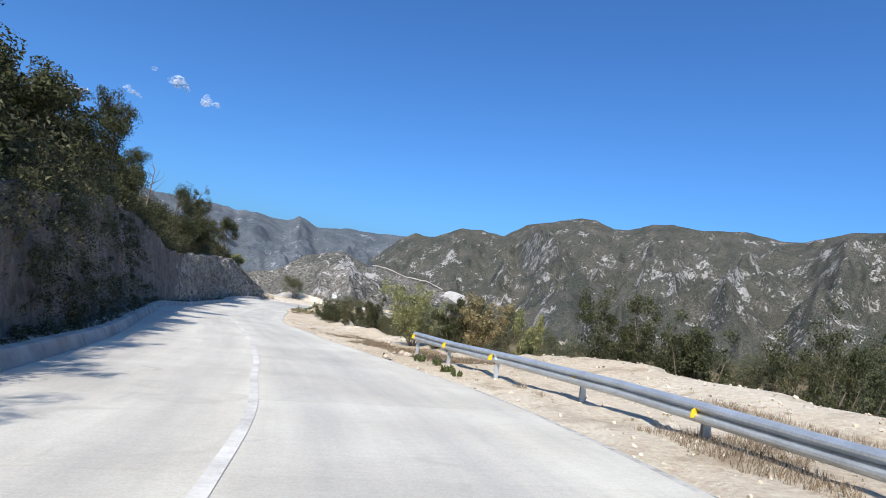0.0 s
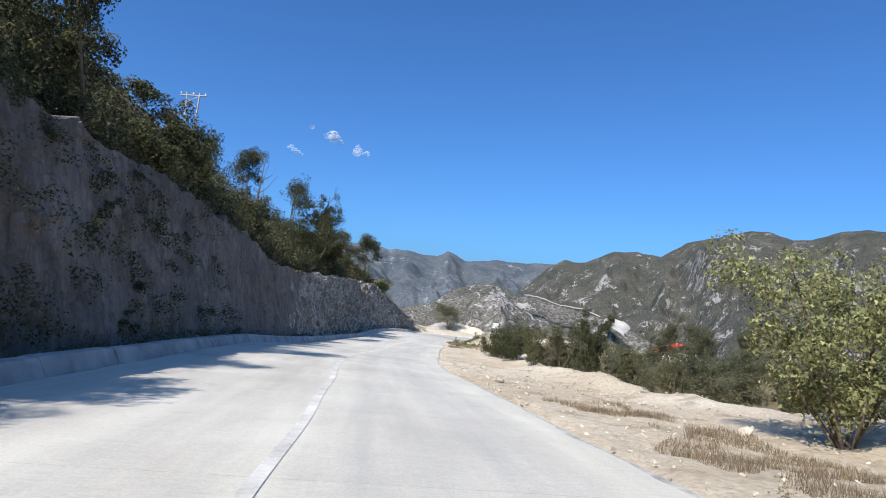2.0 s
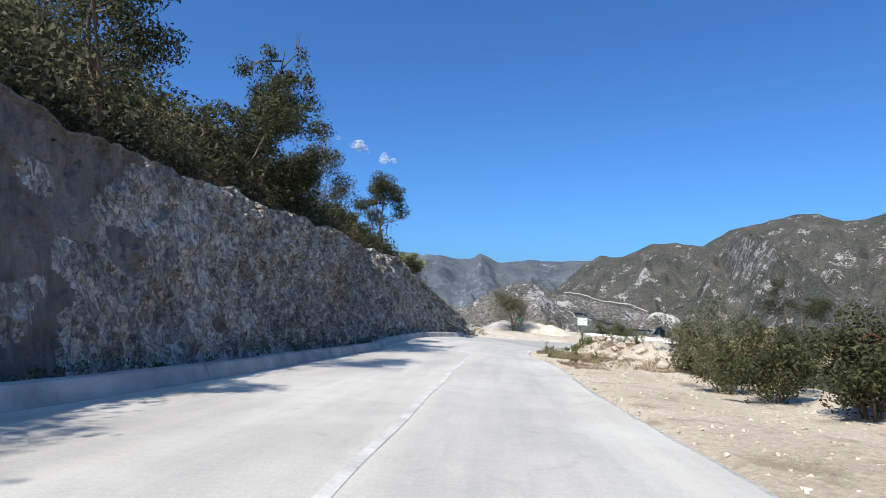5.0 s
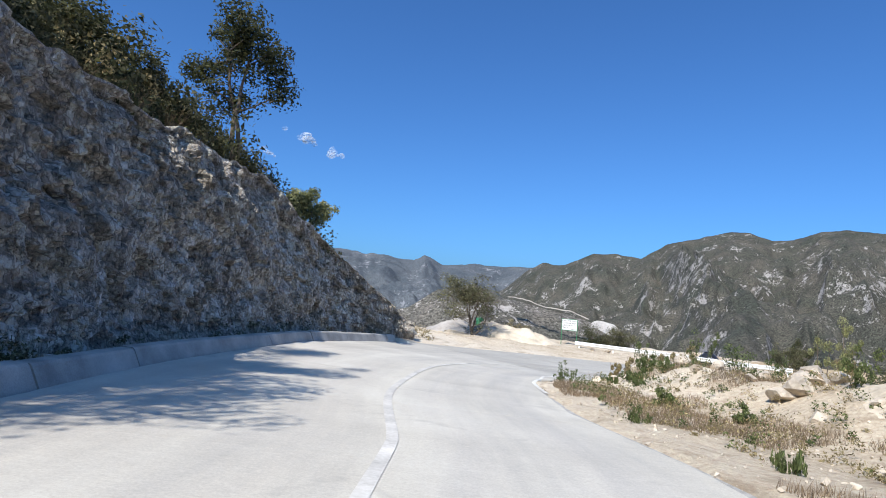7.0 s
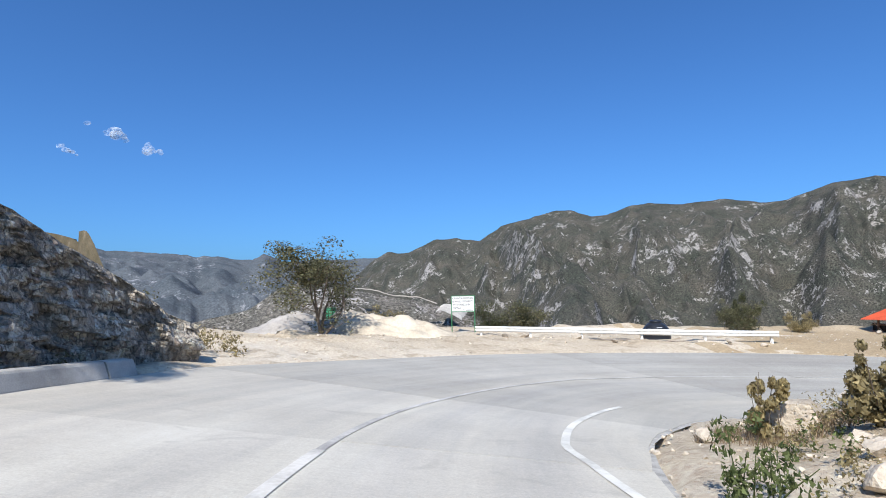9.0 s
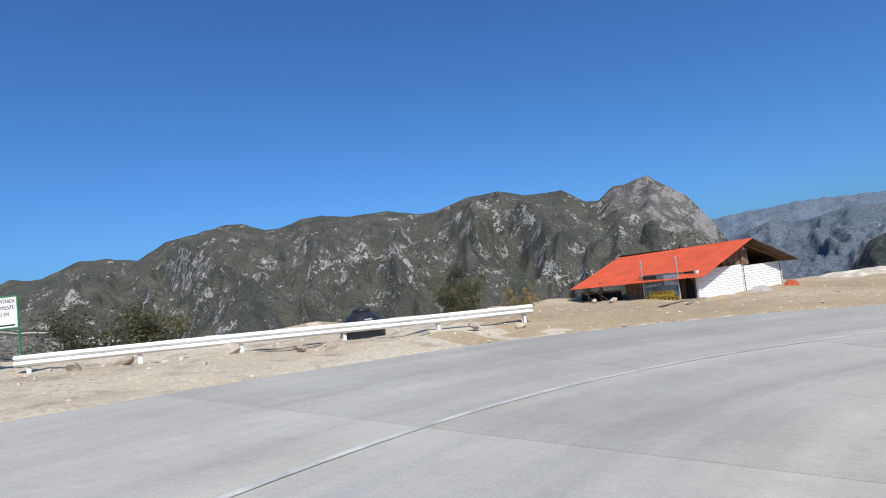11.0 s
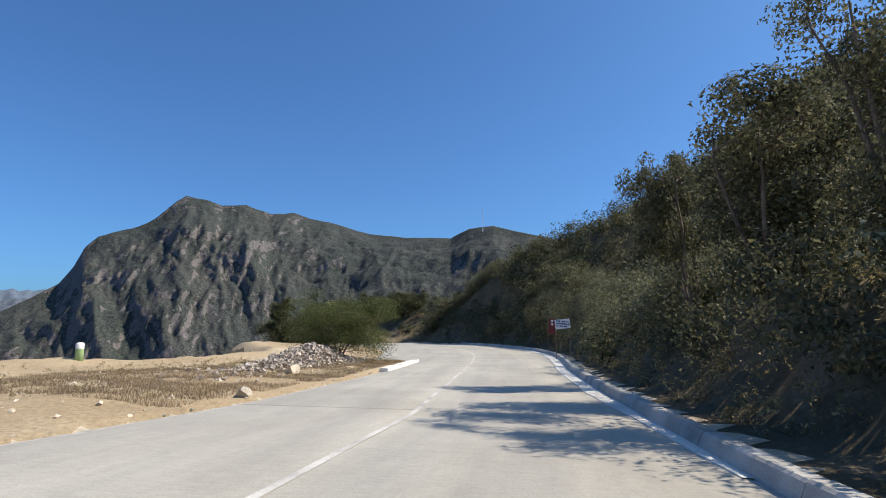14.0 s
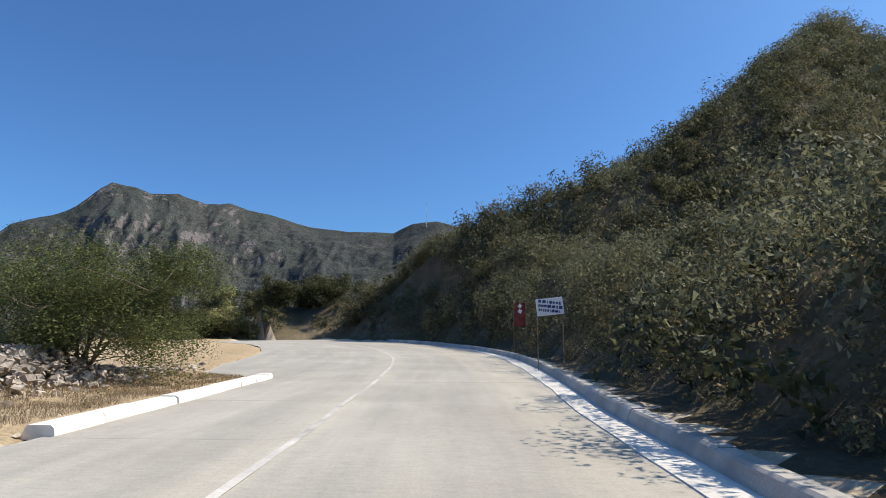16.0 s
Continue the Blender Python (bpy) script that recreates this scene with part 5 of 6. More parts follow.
def barrel():
    root = tagged(new("barrel"), "dented green steel barrel on the dirt heap", "barrel")
    root.location = (-31.6, 132.6, -0.42)
    green = speckled("green_barrel", (0.06, 0.26, 0.13), 0.3, 3, 30, 0.5)
    part("drum", mesh_of("drum", *lathe([(0.0, -0.1), (0.36, -0.1), (0.37, 0.0), (0.35, 0.03), (0.35, 0.33), (0.375, 0.36), (0.35, 0.39), (0.35, 0.68), (0.375, 0.71), (0.35, 0.74), (0.35, 1.02)]), True), green, root)
    part("rim", mesh_of("rim", *lathe([(0.35, 1.01), (0.375, 1.03), (0.375, 1.06), (0.33, 1.06), (0.33, 1.0)]), True), green, root)
    part("lid", mesh_of("lid", *lathe([(0.34, 1.02), (0.0, 1.02)]), True), RUST, root)


def marker_post():
    root = tagged(new("marker_post"), "short white and green plastic marker post on the yard's rim", "post")
    x, y = 31.5, 112.8
    root.location = (x, y, height_at(x, y))
    part("shaft", mesh_of("shaft", *lathe([(0.0, -0.2), (0.2, -0.2), (0.19, 0.55)], 14), True), speckled("post_green", (0.30, 0.42, 0.20), 0.15), root)
    part("cap", mesh_of("cap", *lathe([(0.195, 0.55), (0.19, 0.8), (0.14, 0.85), (0.0, 0.86)], 14), True), WHITE_PAINT, root)


water_tank()
barrel()
marker_post()


def pylon():
    """A V-braced timber power pylon on the slope above the road."""
    root = tagged(new("power_pylon"), "pale timber power pylon with a crossarm and braces", "pylon")
    x, y = -53.5, 78.5
    z = height_at(x, y)
    root.matrix_world = Matrix.Translation((x, y, z)) @ Matrix.Rotation(radians(20), 4, "Z")
    h = 27.3 - z
    wood = speckled("bleached_timber", (0.46, 0.44, 0.41), 0.2, 2, 30)

    def bar(name, a, b, r0, r1, parent=root):
        v, f = tube([a, ((a[0] + b[0]) / 2, (a[1] + b[1]) / 2, (a[2] + b[2]) / 2), b], [r0, (r0 + r1) / 2, r1], 8)
        return part(name, mesh_of(name, v, f, True), wood, parent)

    bar("leg", (-0.35, 0, -0.5), (-0.75, 0, h), 0.15, 0.10)
    bar("leg", (-0.25, 0, -0.5), (0.75, 0, h), 0.15, 0.10)
    arm = bar("crossarm", (-1.55, 0, h - 0.45), (1.55, 0, h - 0.3), 0.09, 0.09)
    bar("brace", (-0.72, 0, h - 1.3), (0.7, 0, h - 0.4), 0.05, 0.06)
    bar("brace", (0.6, 0, h - 2.0), (-0.7, 0, h - 0.7), 0.05, 0.06)
    for k in (-1.4, 0.0, 1.4):
        v, f = lathe([(0.0, 0.0), (0.1, 0.02), (0.05, 0.1), (0.1, 0.16), (0.05, 0.24), (0.09, 0.3), (0.0, 0.34)], 8)
        part("insulator", mesh_of("insulator", v + np.array([k, 0, h - 0.32]), f, True), SHEET, arm)


pylon()


# ---------------------------------------------------------------- odds and ends round the shack
def red_tarp():
    """A crumpled red tarpaulin heaped against the end wall."""
    root = tagged(new("tarpaulin"), "crumpled red tarpaulin heaped beside the shack's end wall", "tarpaulin")
    root.location = (11.4, 120.0, height_at(11.4, 120.0))
    k = 22
    u, w = np.meshgrid(np.linspace(-1, 1, k), np.linspace(-1, 1, k))
    r = np.hypot(u, w)
    z = 0.42 * np.clip(1 - r ** 2, 0, 1) * (1 + 0.6 * rough_field(u * 3, w * 3, 1.0, 6, 4)) - 0.03
    me = mesh_of("sheet", np.stack([u.ravel() * 0.55, w.ravel() * 0.35, z.ravel() * 0.75], 1), grid_faces(k, k))
    part("sheet", me, speckled("red_tarpaulin", (0.40, 0.08, 0.035), 0.3, 5, 40, 0.6), root)


def plank(x, y, length, turn, tilt=0.0):
    bm = bmesh.new()
    box(bm, (length, 0.14, 0.035), (0, 0, 0), bevel=0.006)
    ob = part("plank", bm, GREY_WOOD)
    ob.matrix_world = Matrix.Translation((x, y, height_at(x, y) + 0.05)) @ Matrix.Rotation(radians(turn), 4, "Z") @ Matrix.Rotation(radians(tilt), 4, "Y")
    return tagged(ob, "weathered grey plank lying before the shack", "plank", "planks by the shack")


GREY_WOOD = speckled("grey_weathered_wood", (0.30, 0.25, 0.20), 0.35, 3, 30)
red_tarp()
for x, y, length, turn in ((1.7, 120.6, 2.6, 12), (3.4, 120.7, 1.9, -8), (2.6, 120.2, 2.2, 24), (-12.5, 120.6, 2.4, -14), (-15.0, 121.7, 2.8, -20)):
    plank(x, y, length, turn)


def radio_mast():
    """A thin mast on the far crest."""
    root = tagged(new("radio_mast"), "thin grey radio mast on the far crest", "mast")
    root.location = (1082.0, -395.0, 196.0)
    for k in range(3):
        a = k * 2.094
        v, f = tube([(math.cos(a) * 1.2, math.sin(a) * 1.2, -10), (math.cos(a) * 0.4, math.sin(a) * 0.4, 66)], [0.3, 0.22], 6)
        part("leg", mesh_of("leg", v, f), GALVANISED, root)
    for z in range(0, 64, 4):
        r = 1.2 - 0.8 * (z + 10) / 76
        p = [(math.cos(a) * r, math.sin(a) * r, z) for a in (0, 2.094, 4.189, 6.283)]
        v, f = tube(p, [0.12] * 4, 4)
        part("brace", mesh_of("brace", v, f), GALVANISED, root)


radio_mast()

# ---------------------------------------------------------------- stones and heaps
STONES = [stone_mesh("stone", 30 + k, 1.0, 0.6 + 0.1 * (k % 4)) for k in range(7)]
for me in STONES:
    me.materials.append(BOULDER)


def stone(x, y, size, seed, sink=0.25, label="pale broken limestone block", name="boulder"):
    rng = random.Random(seed)
    ob = tagged(new(name, STONES[seed % 7]), label, "rock", "loose rocks by the road")
    ob.matrix_world = (Matrix.Translation((x, y, height_at(x, y) + size * (0.32 - sink * 0.6))) @ Matrix.Rotation(rng.uniform(0, 6.28), 4, "Z")
                       @ Matrix.Rotation(rng.uniform(-0.3, 0.3), 4, "X") @ Matrix.Scale(size, 4))
    return ob


def stone_stuff(name, label, places, sizes, seed, mat=BOULDER):
    """Many small stones as one mesh."""
    rng = np.random.default_rng(seed)
    block = np.array([(x, y, z) for z in (-0.36, 0.36) for y in (-0.45, 0.45) for x in (-0.5, 0.5)])
    quad = np.array([(0, 2, 3, 1), (4, 5, 7, 6), (0, 1, 5, 4), (1, 3, 7, 5), (3, 2, 6, 7), (2, 0, 4, 6)])
    tri = np.concatenate([quad[:, (0, 1, 2)], quad[:, (0, 2, 3)]])
    k = len(places)
    v = block[None] * rng.uniform(0.35, 1.15, (k, 8, 3)) * sizes[:, None, None] * rng.uniform(0.7, 1.35, (k, 1, 3))
    turn = np.linalg.qr(rng.normal(size=(k, 3, 3)))[0]
    turn[np.linalg.det(turn) < 0, :, 0] *= -1
    v = np.einsum("kij,kvj->kvi", turn, v) * np.array([1, 1, 0.8]) + places[:, None]
    f = (tri[None] + (np.arange(k) * 8)[:, None, None]).reshape(-1, 3)
    return tagged(part(name, mesh_of(name, v.reshape(-1, 3), f), mat), label, "stones", kind="stuff")


def clear_of_road(p, gap):
    """Keeps the feet that stand off every stretch of the road, and sets them on the ground."""
    s, n = nearest(p[:, 0], p[:, 1], RUN < 1e9)
    p = p[np.maximum(LEFT(s) - n, n - RIGHT(s)) > gap]
    p[:, 2] = ground(p[:, 0], p[:, 1])
    return p


def scatter(rng, k, s_range, off_range, side, power=1.0):
    """Feet beside the road: s along it, metres beyond its edge."""
    s = rng.uniform(*s_range, k)
    o = off_range[0] + (off_range[1] - off_range[0]) * rng.random(k) ** power
    n = RIGHT(s) + o if side > 0 else LEFT(s) - o
    return clear_of_road(place(s, n), min(off_range[0], 0.7))


RNG = np.random.default_rng(12)


def sized(k, lo, hi, power=2.5):
    return lo + (hi - lo) * RNG.random(k) ** power


p = np.concatenate([scatter(RNG, 9500, (-5, 106), (0.05, 7.5), 1), scatter(RNG, 2200, (76, 110), (0.5, 9), 1)])
stone_stuff("shoulder_stones", "small pale stones strewn over the shoulder", p, sized(len(p), 0.012, 0.10, 3), 1, SHOULDER_STONE)
p = np.concatenate([scatter(RNG, 3200, (104, 168), (0.05, 12), -1), scatter(RNG, 500, (108, 124), (5, 9), -1)])
stone_stuff("yard_stones", "small pale stones strewn over the yard", p, sized(len(p), 0.015, 0.15, 5), 2, SHOULDER_STONE)
p = scatter(RNG, 1500, (-5, 104), (0.75, 2.2), -1)
stone_stuff("verge_rubble", "broken stones fallen at the foot of the rock face", p, sized(len(p), 0.03, 0.3, 3), 3, ROCK)

# rubble heap beside the white kerb
hs, hn = RNG.normal(size=5200), RNG.normal(size=5200)
heap = place(158.5 + hs * 4.3, -9.9 - hn * 0.85)
bulk = np.exp(-(hs ** 2 + hn ** 2) / 1.6)
heap[:, 2] = ground(heap[:, 0], heap[:, 1]) + bulk * 1.0 * RNG.random(5200) ** 0.35
stone_stuff("rubble_heap", "heap of broken pale stones at the yard's end", heap, sized(5200, 0.03, 0.26, 4.0), 4, RUBBLE)

for k, (x, y, size) in enumerate([(-0.9, 22.3, 0.45), (-1.2, 22.8, 0.35), (-0.6, 22.0, 0.35), (-1.1, 22.2, 0.28), (-0.7, 22.7, 0.3), (-1.5, 22.5, 0.25), (-1.6, 20.9, 0.3), (-2.6, 33.4, 0.4), (-16.6, 95.6, 1.9), (-15.2, 96.6, 1.6), (-17.8, 97.4, 1.0), (-14.3, 94.2, 1.3), (-18.3, 99.0, 0.9), (-19.4, 100.4, 0.6),
                                  (-8.4, 40.1, 0.35), (-20.4, 96.0, 0.75), (-21.7, 95.9, 0.5), (-19.9, 96.5, 0.7), (-21.5, 94.9, 0.25), (-20.9, 95.2, 0.35), (-19.6, 95.2, 0.55), (-21.2, 96.6, 0.4), (-20.9, 97.3, 0.35), (-21.4, 93.6, 0.3), (-17.2, 121.4, 0.75), (-15.4, 121.0, 0.5), (-10.2, 119.4, 0.55), (-8.7, 118.9, 0.4), (-19.8, 122.6, 0.6), (-20.9, 121.9, 0.45),
                                  (11.8, 105.7, 0.5), (20.6, 103.6, 0.8), (3.0, 124.9, 0.7), (3.2, 126.4, 0.5), (-16.0, 92.6, 1.1), (-17.0, 90.6, 0.8)]):
    stone(x, y, size, k)

# rocks tumbled over the earth heap on the inside of the bend
rng = random.Random(90)
for k in range(30):
    s, o = rng.uniform(84, 109), rng.gauss(0, 1.3)
    x, y, _ = place(s, RIGHT(s) + HEAP(s) - 0.6 + o)
    stone(float(x), float(y), rng.choice((0.25, 0.3, 0.4, 0.5, 0.7, 0.9)), 40 + k, label="dusty limestone rock on the earth heap")


def mound(name, label, x, y, rx, ry, h, mat, seed, turn=0.0):
    k = 40
    t = np.linspace(-1, 1, k)
    gx, gy = np.meshgrid(t, t)
    r = np.hypot(gx, gy)
    px = x + (gx * math.cos(turn) * rx - gy * math.sin(turn) * ry)
    py = y + (gx * math.sin(turn) * rx + gy * math.cos(turn) * ry)
    lump = 1 + 0.35 * rough_field(gx * 3, gy * 3, 1.0, seed, 4)
    z = ground(px.ravel(), py.ravel()).reshape(k, k) - 0.12 + h * np.clip(1 - r ** 1.4, 0, 1) * lump
    me = mesh_of(name, np.stack([px.ravel(), py.ravel(), z.ravel()], 1), grid_faces(k, k), True)
    return tagged(part(name, me, mat), label, "heap")


PALE_EARTH = speckled("pale_earth", (0.56, 0.48, 0.37), 0.25, 0.8, 9, relief=0.06, strength=0.8)
GRAVEL = speckled("grey_gravel", (0.40, 0.37, 0.34), 0.2, 2, 25, relief=0.03, strength=0.8)
mound("dirt_mound", "long heap of pale dug earth along the yard", -35.5, 128.0, 8.5, 3.2, 2.1, PALE_EARTH, 3, -0.15)
mound("dirt_mound", "low heap of pale dug earth beside the sign", -27.3, 124.2, 4.6, 2.2, 1.2, PALE_EARTH, 4, -0.35)
mound("dirt_mound", "broad heap of pale dug earth between the barrel and the sign", -29.6, 127.4, 5.2, 2.4, 1.6, PALE_EARTH, 9, -0.3)
mound("gravel_mound", "low heap of grey gravel on the yard", -33.0, 124.3, 4.2, 2.0, 1.0, GRAVEL, 5)
mound("gravel_mound", "small heap of gravel against the white wall", 7.4, 119.6, 0.9, 0.6, 0.42, GRAVEL, 6)
mound("gravel_mound", "pale gravel spread along the yard's rim", 25.5, 120.0, 7.0, 1.8, 0.45, BOULDER, 7, -0.5)
mound("dirt_mound", "tan earth heap with grass beside the boulders", -14.6, 88.8, 4.4, 2.5, 0.6, PALE_EARTH, 8, 1.2)

# ---------------------------------------------------------------- roadside shrubs and trees
SHRUB = {"fresh": (LEAF_FRESH, "bushy light green shrub"), "dark": (LEAF_DARK, "dense dark green shrub"), "olive": (LEAF_OLIVE, "olive green scrub bush"), "dry": (LEAF_DRY, "half-dry yellowish scrub bush"), "grey": (LEAF_GREY, "twiggy grey-green scrub bush")}


def roadside(x, y, top, width, look_of, seed, stems=7, where="on the road's edge", clumps=70):
    z = height_at(x, y)
    h = max(0.5, top - z)
    mat, words = SHRUB[look_of]
    plant("shrub", words + " " + where, x, y, shrub_meshes(seed, h, width, 0.065 if h < 2 else 0.085, clumps, 110, stems), mat, z, "shrubs along the road")


for k, (x, y, top, width, kind) in enumerate([
        (-1.2, 32.6, 7.4, 2.9, "fresh"), (0.3, 31.4, 5.4, 1.4, "olive"), (0.95, 28.9, 7.1, 1.8, "dark"), (2.1, 28.0, 7.3, 2.1, "dry"), (4.15, 27.3, 6.9, 1.9, "fresh"),
        (6.6, 21.5, 8.3, 2.6, "dark"), (7.4, 19.2, 8.2, 2.4, "dark"), (7.9, 17.4, 7.5, 1.8, "dark"), (9.8, 14.6, 8.3, 2.4, "dark"), (8.9, 15.6, 7.0, 1.4, "olive"),
        (-10.9, 63.7, 4.1, 2.6, "dark"), (-12.2, 66.6, 3.5, 2.6, "dark"), (-9.2, 59.7, 4.2, 2.2, "olive"), (-13.2, 70.2, 3.0, 2.6, "dark"), (-14.0, 73.6, 2.6, 2.4, "olive"),
        (-7.2, 54.9, 4.8, 1.9, "olive"), (-5.7, 50.7, 5.6, 1.8, "dark"), (-4.1, 46.4, 4.3, 1.0, "olive"), (-2.6, 43.2, 5.0, 1.8, "olive"),
        (-13.6, 84.6, 3.9, 3.2, "grey"), (-12.8, 80.4, 3.2, 2.6, "grey"), (-12.4, 77.4, 2.6, 2.4, "dry"), (-12.6, 90.0, 2.4, 2.6, "dry"), (-11.2, 93.0, 2.4, 2.6, "dry"),
        (-20.3, 97.5, 0.55, 0.8, "dry"), (-19.2, 98.8, 0.75, 1.0, "dry"), (-18.5, 97.4, 1.2, 1.0, "dry"), (-20.9, 98.9, 0.2, 0.6, "dry"), (-13.4, 98.6, 2.4, 1.8, "fresh"), (-10.5, 97.0, 2.2, 2.4, "olive")]):
    roadside(x, y, top, width, kind, 100 + k, clumps=24 if kind == "dry" and width < 1.5 else 64 if kind == "grey" else 120 if width > 2.7 or top > 8 else 70)
# bushes beyond the yard
for k, (x, y, top, width, kind) in enumerate([(-20.6, 131.5, 0.9, 4.2, "dark"), (-18.4, 131.0, 0.8, 3.2, "olive"), (-5.6, 126.5, 0.6, 2.4, "olive"), (-4.2, 128.5, 1.0, 2.0, "dark"),
                                              (-27.8, 130.0, 0.6, 2.4, "dry"), (-1.0, 127.5, -0.2, 2.0, "dry")]):
    roadside(x, y, top, width, kind, 150 + k, where="below the yard's rim")
# weeds with broad leaves on the inside of the bend
for k, (x, y, h, w) in enumerate([(-22.9, 95.8, 0.75, 0.9), (-20.2, 95.9, 1.0, 0.9), (-18.6, 95.2, 1.25, 1.2), (-17.6, 94.2, 1.2, 1.3), (-17.2, 92.4, 1.0, 1.0), (-20.4, 90.2, 0.45, 0.6), (-0.4, 19.9, 0.3, 0.45), (0.5, 17.3, 0.22, 0.5), (0.2, 18.4, 0.25, 0.4), (0.7, 15.8, 0.16, 0.3), (-1.7, 21.2, 0.15, 0.25), (-20.2, 95.2, 0.5, 0.7), (-20.7, 94.6, 0.4, 0.7), (-19.8, 94.4, 0.5, 0.8), (-20.6, 93.6, 0.35, 0.6), (-21.3, 94.6, 0.25, 0.4),
                                  (-21.4, 86.6, 0.35, 0.5), (-19.0, 88.4, 0.4, 0.6), (-16.6, 89.0, 0.9, 1.0), (-19.8, 83.4, 0.3, 0.5)]):
    wood, lv = shrub_meshes(170 + k, h, w * 0.85, 0.055, 26, 36 if h > 0.35 else 12, 6)
    stem = (wood[0], np.concatenate([wood[1][:, :3], wood[1][:, [0, 2, 3]]]))
    ob = part("weed", mesh_of("weed", *joined([stem, lv])), LEAF_WEED)
    ob.location = (x, y, height_at(x, y))
    tagged(ob, "leafy green weed growing in the gravel", "weed", "weeds on the shoulder")

TREES = [  # x, y, top, width, leaf, stems, crown from, label
    (-19.9, 34.4, 16.0, 4.2, LEAF_DARK, 1, 0.6, "tall dark tree above the rock face"),
    (-33.9, 76.0, 14.9, 3.4, LEAF_DARK, 1, 0.5, "round-crowned tree on the slope's crest"),
    (-38.5, 69.5, 18.8, 4.4, LEAF_DARK, 1, 0.5, "dark round tree below the pylon"),
    (-36.1, 95.1, 12.9, 3.8, LEAF_DARK, 2, 0.4, "open feathery tree on the brink of the rock face"),
    (-30.5, 121.9, 4.2, 5.2, LEAF_OLIVE, 5, 0.05, "spreading tree behind the dirt heap"),
    (11.1, 92.9, 4.6, 2.8, LEAF_OLIVE, 4, 0.45, "thin-leaved tree on the knoll above the kerb"),
    (-32.6, 73.2, 12.6, 4.6, LEAF_DARK, 2, 0.3, "tree leaning over the rock face"),
    (-34.4, 81.5, 12.0, 5.0, LEAF_OLIVE, 3, 0.3, "bushy tree on top of the rock face"),
    (-30.0, 63.4, 14.0, 4.6, LEAF_DARK, 2, 0.3, "tree leaning over the rock face"),
    (-36.2, 102.0, 7.2, 2.3, LEAF_FRESH, 3, 0.3, "light green shrubby tree overhanging the rock face"),
    (-37.0, 87.4, 9.6, 3.4, LEAF_DARK, 3, 0.2, "dense dark bushy tree on the brink of the rock face"),
    (-37.2, 91.0, 9.2, 2.4, LEAF_OLIVE, 3, 0.2, "olive bushy tree on the brink of the rock face"),
    (-5.2, 101.8, 5.4, 3.8, LEAF_DARK, 2, 0.3, "dark tree beside the inside of the bend"),
    (6.8, 94.4, 4.6, 3.6, LEAF_OLIVE, 5, 0.15, "tree on the knoll beside the road"),
    (3.2, 95.8, 5.7, 3.8, LEAF_OLIVE, 4, 0.15, "tall leafy tree on the bank beside the kerb"),
]
for s, l, h, w in ((14, 4.3, 3.0, 3.0), (19, 4.6, 2.8, 3.0), (25, 4.9, 3.4, 3.2), (31, 5.4, 3.2, 3.4), (37, 5.0, 3.6, 3.4), (41, 5.6, 3.4, 3.4), (46, 4.7, 3.6, 3.4), (50, 4.5, 3.8, 3.2), (54, 5.0, 3.6, 3.4), (61, 4.2, 3.2, 3.0),
                   (75.5, 4.2, 3.4, 3.2), (82, 4.2, 3.4, 3.0), (4, 6.0, 4.2, 3.6), (9, 7.5, 4.4, 3.8), (19, 9.0, 4.2, 3.8), (27, 8.5, 3.8, 3.6), (-3, 6.5, 4.4, 4.0), (33, 13.0, 4.0, 3.8)):
    x, y, _ = place(s, LEFT(s) - l)
    TREES.append((float(x), float(y), height_at(float(x), float(y)) + h, w, LEAF_DARK if s != 9 else LEAF_OLIVE, 3, 0.2, "dark scrubby tree on the steep slope above the kerb"))
for k, (x, y, top, width, mat, stems, low, words) in enumerate(TREES):
    z = height_at(x, y)
    plant("tree", words, x, y, tree_meshes(200 + k, top - z, width, 0.13 if x < -10 else 0.10, stems, low, 90 if x < -10 else 120, 90 if x < -10 else 140), mat, z, "trees by the road")
z = height_at(31.0, 100.0)
plant("tree", "wide low thorn tree with feathery green leaves", 31.0, 100.0, tree_meshes(230, 1.3 - z, 5.7, 0.06, 6, 0.3, 320, 260, 1.0, 0.35), LEAF_THORN, z, "trees by the road")
rng = random.Random(233)
for k in range(16):
    u = k / 15
    away, bearing = (74 if k % 2 else 82) + rng.uniform(-2, 2), radians(90 + 22 * u + rng.uniform(-0.8, 0.8))
    x, y = 13 + away * math.sin(bearing), 98.3 + away * math.cos(bearing)
    top = rng.uniform(2.6, 4.6)
    plant("tree", "dense green bushy tree beyond the end of the road", x, y, tree_meshes(240 + k, max(3.5, top - height_at(x, y)), rng.uniform(4.0, 6.0), 0.22, 1, 0.05, 110, 90),
          (LEAF_OLIVE, LEAF_DARK, LEAF_FRESH)[k % 3 if k < 7 else k % 2], None, "trees by the road")

# bare branching tree on the slope
rng = np.random.default_rng(77)
root = tagged(new("bare_tree"), "bare leaning dead tree on the slope", "tree")
root.location = (-33.0, 62.0, height_at(-33.0, 62.0))
pieces = []
p, r = limb(rng, (0, 0, -0.3), (0.25, 0.1, 1), 6.5, 0.13, 7, 0.08, 0.1)
pieces.append(tube(p, r, 6))
for k in range(14):
    q, rr = limb(rng, p[2 + k % 6], (rng.normal(), rng.normal(), 0.7), rng.uniform(0.8, 2.4), 0.035, 4, 0.25, 0.1)
    pieces.append(tube(q, rr, 4))
part("trunk", mesh_of("trunk", *joined(pieces), True), BARK, root)

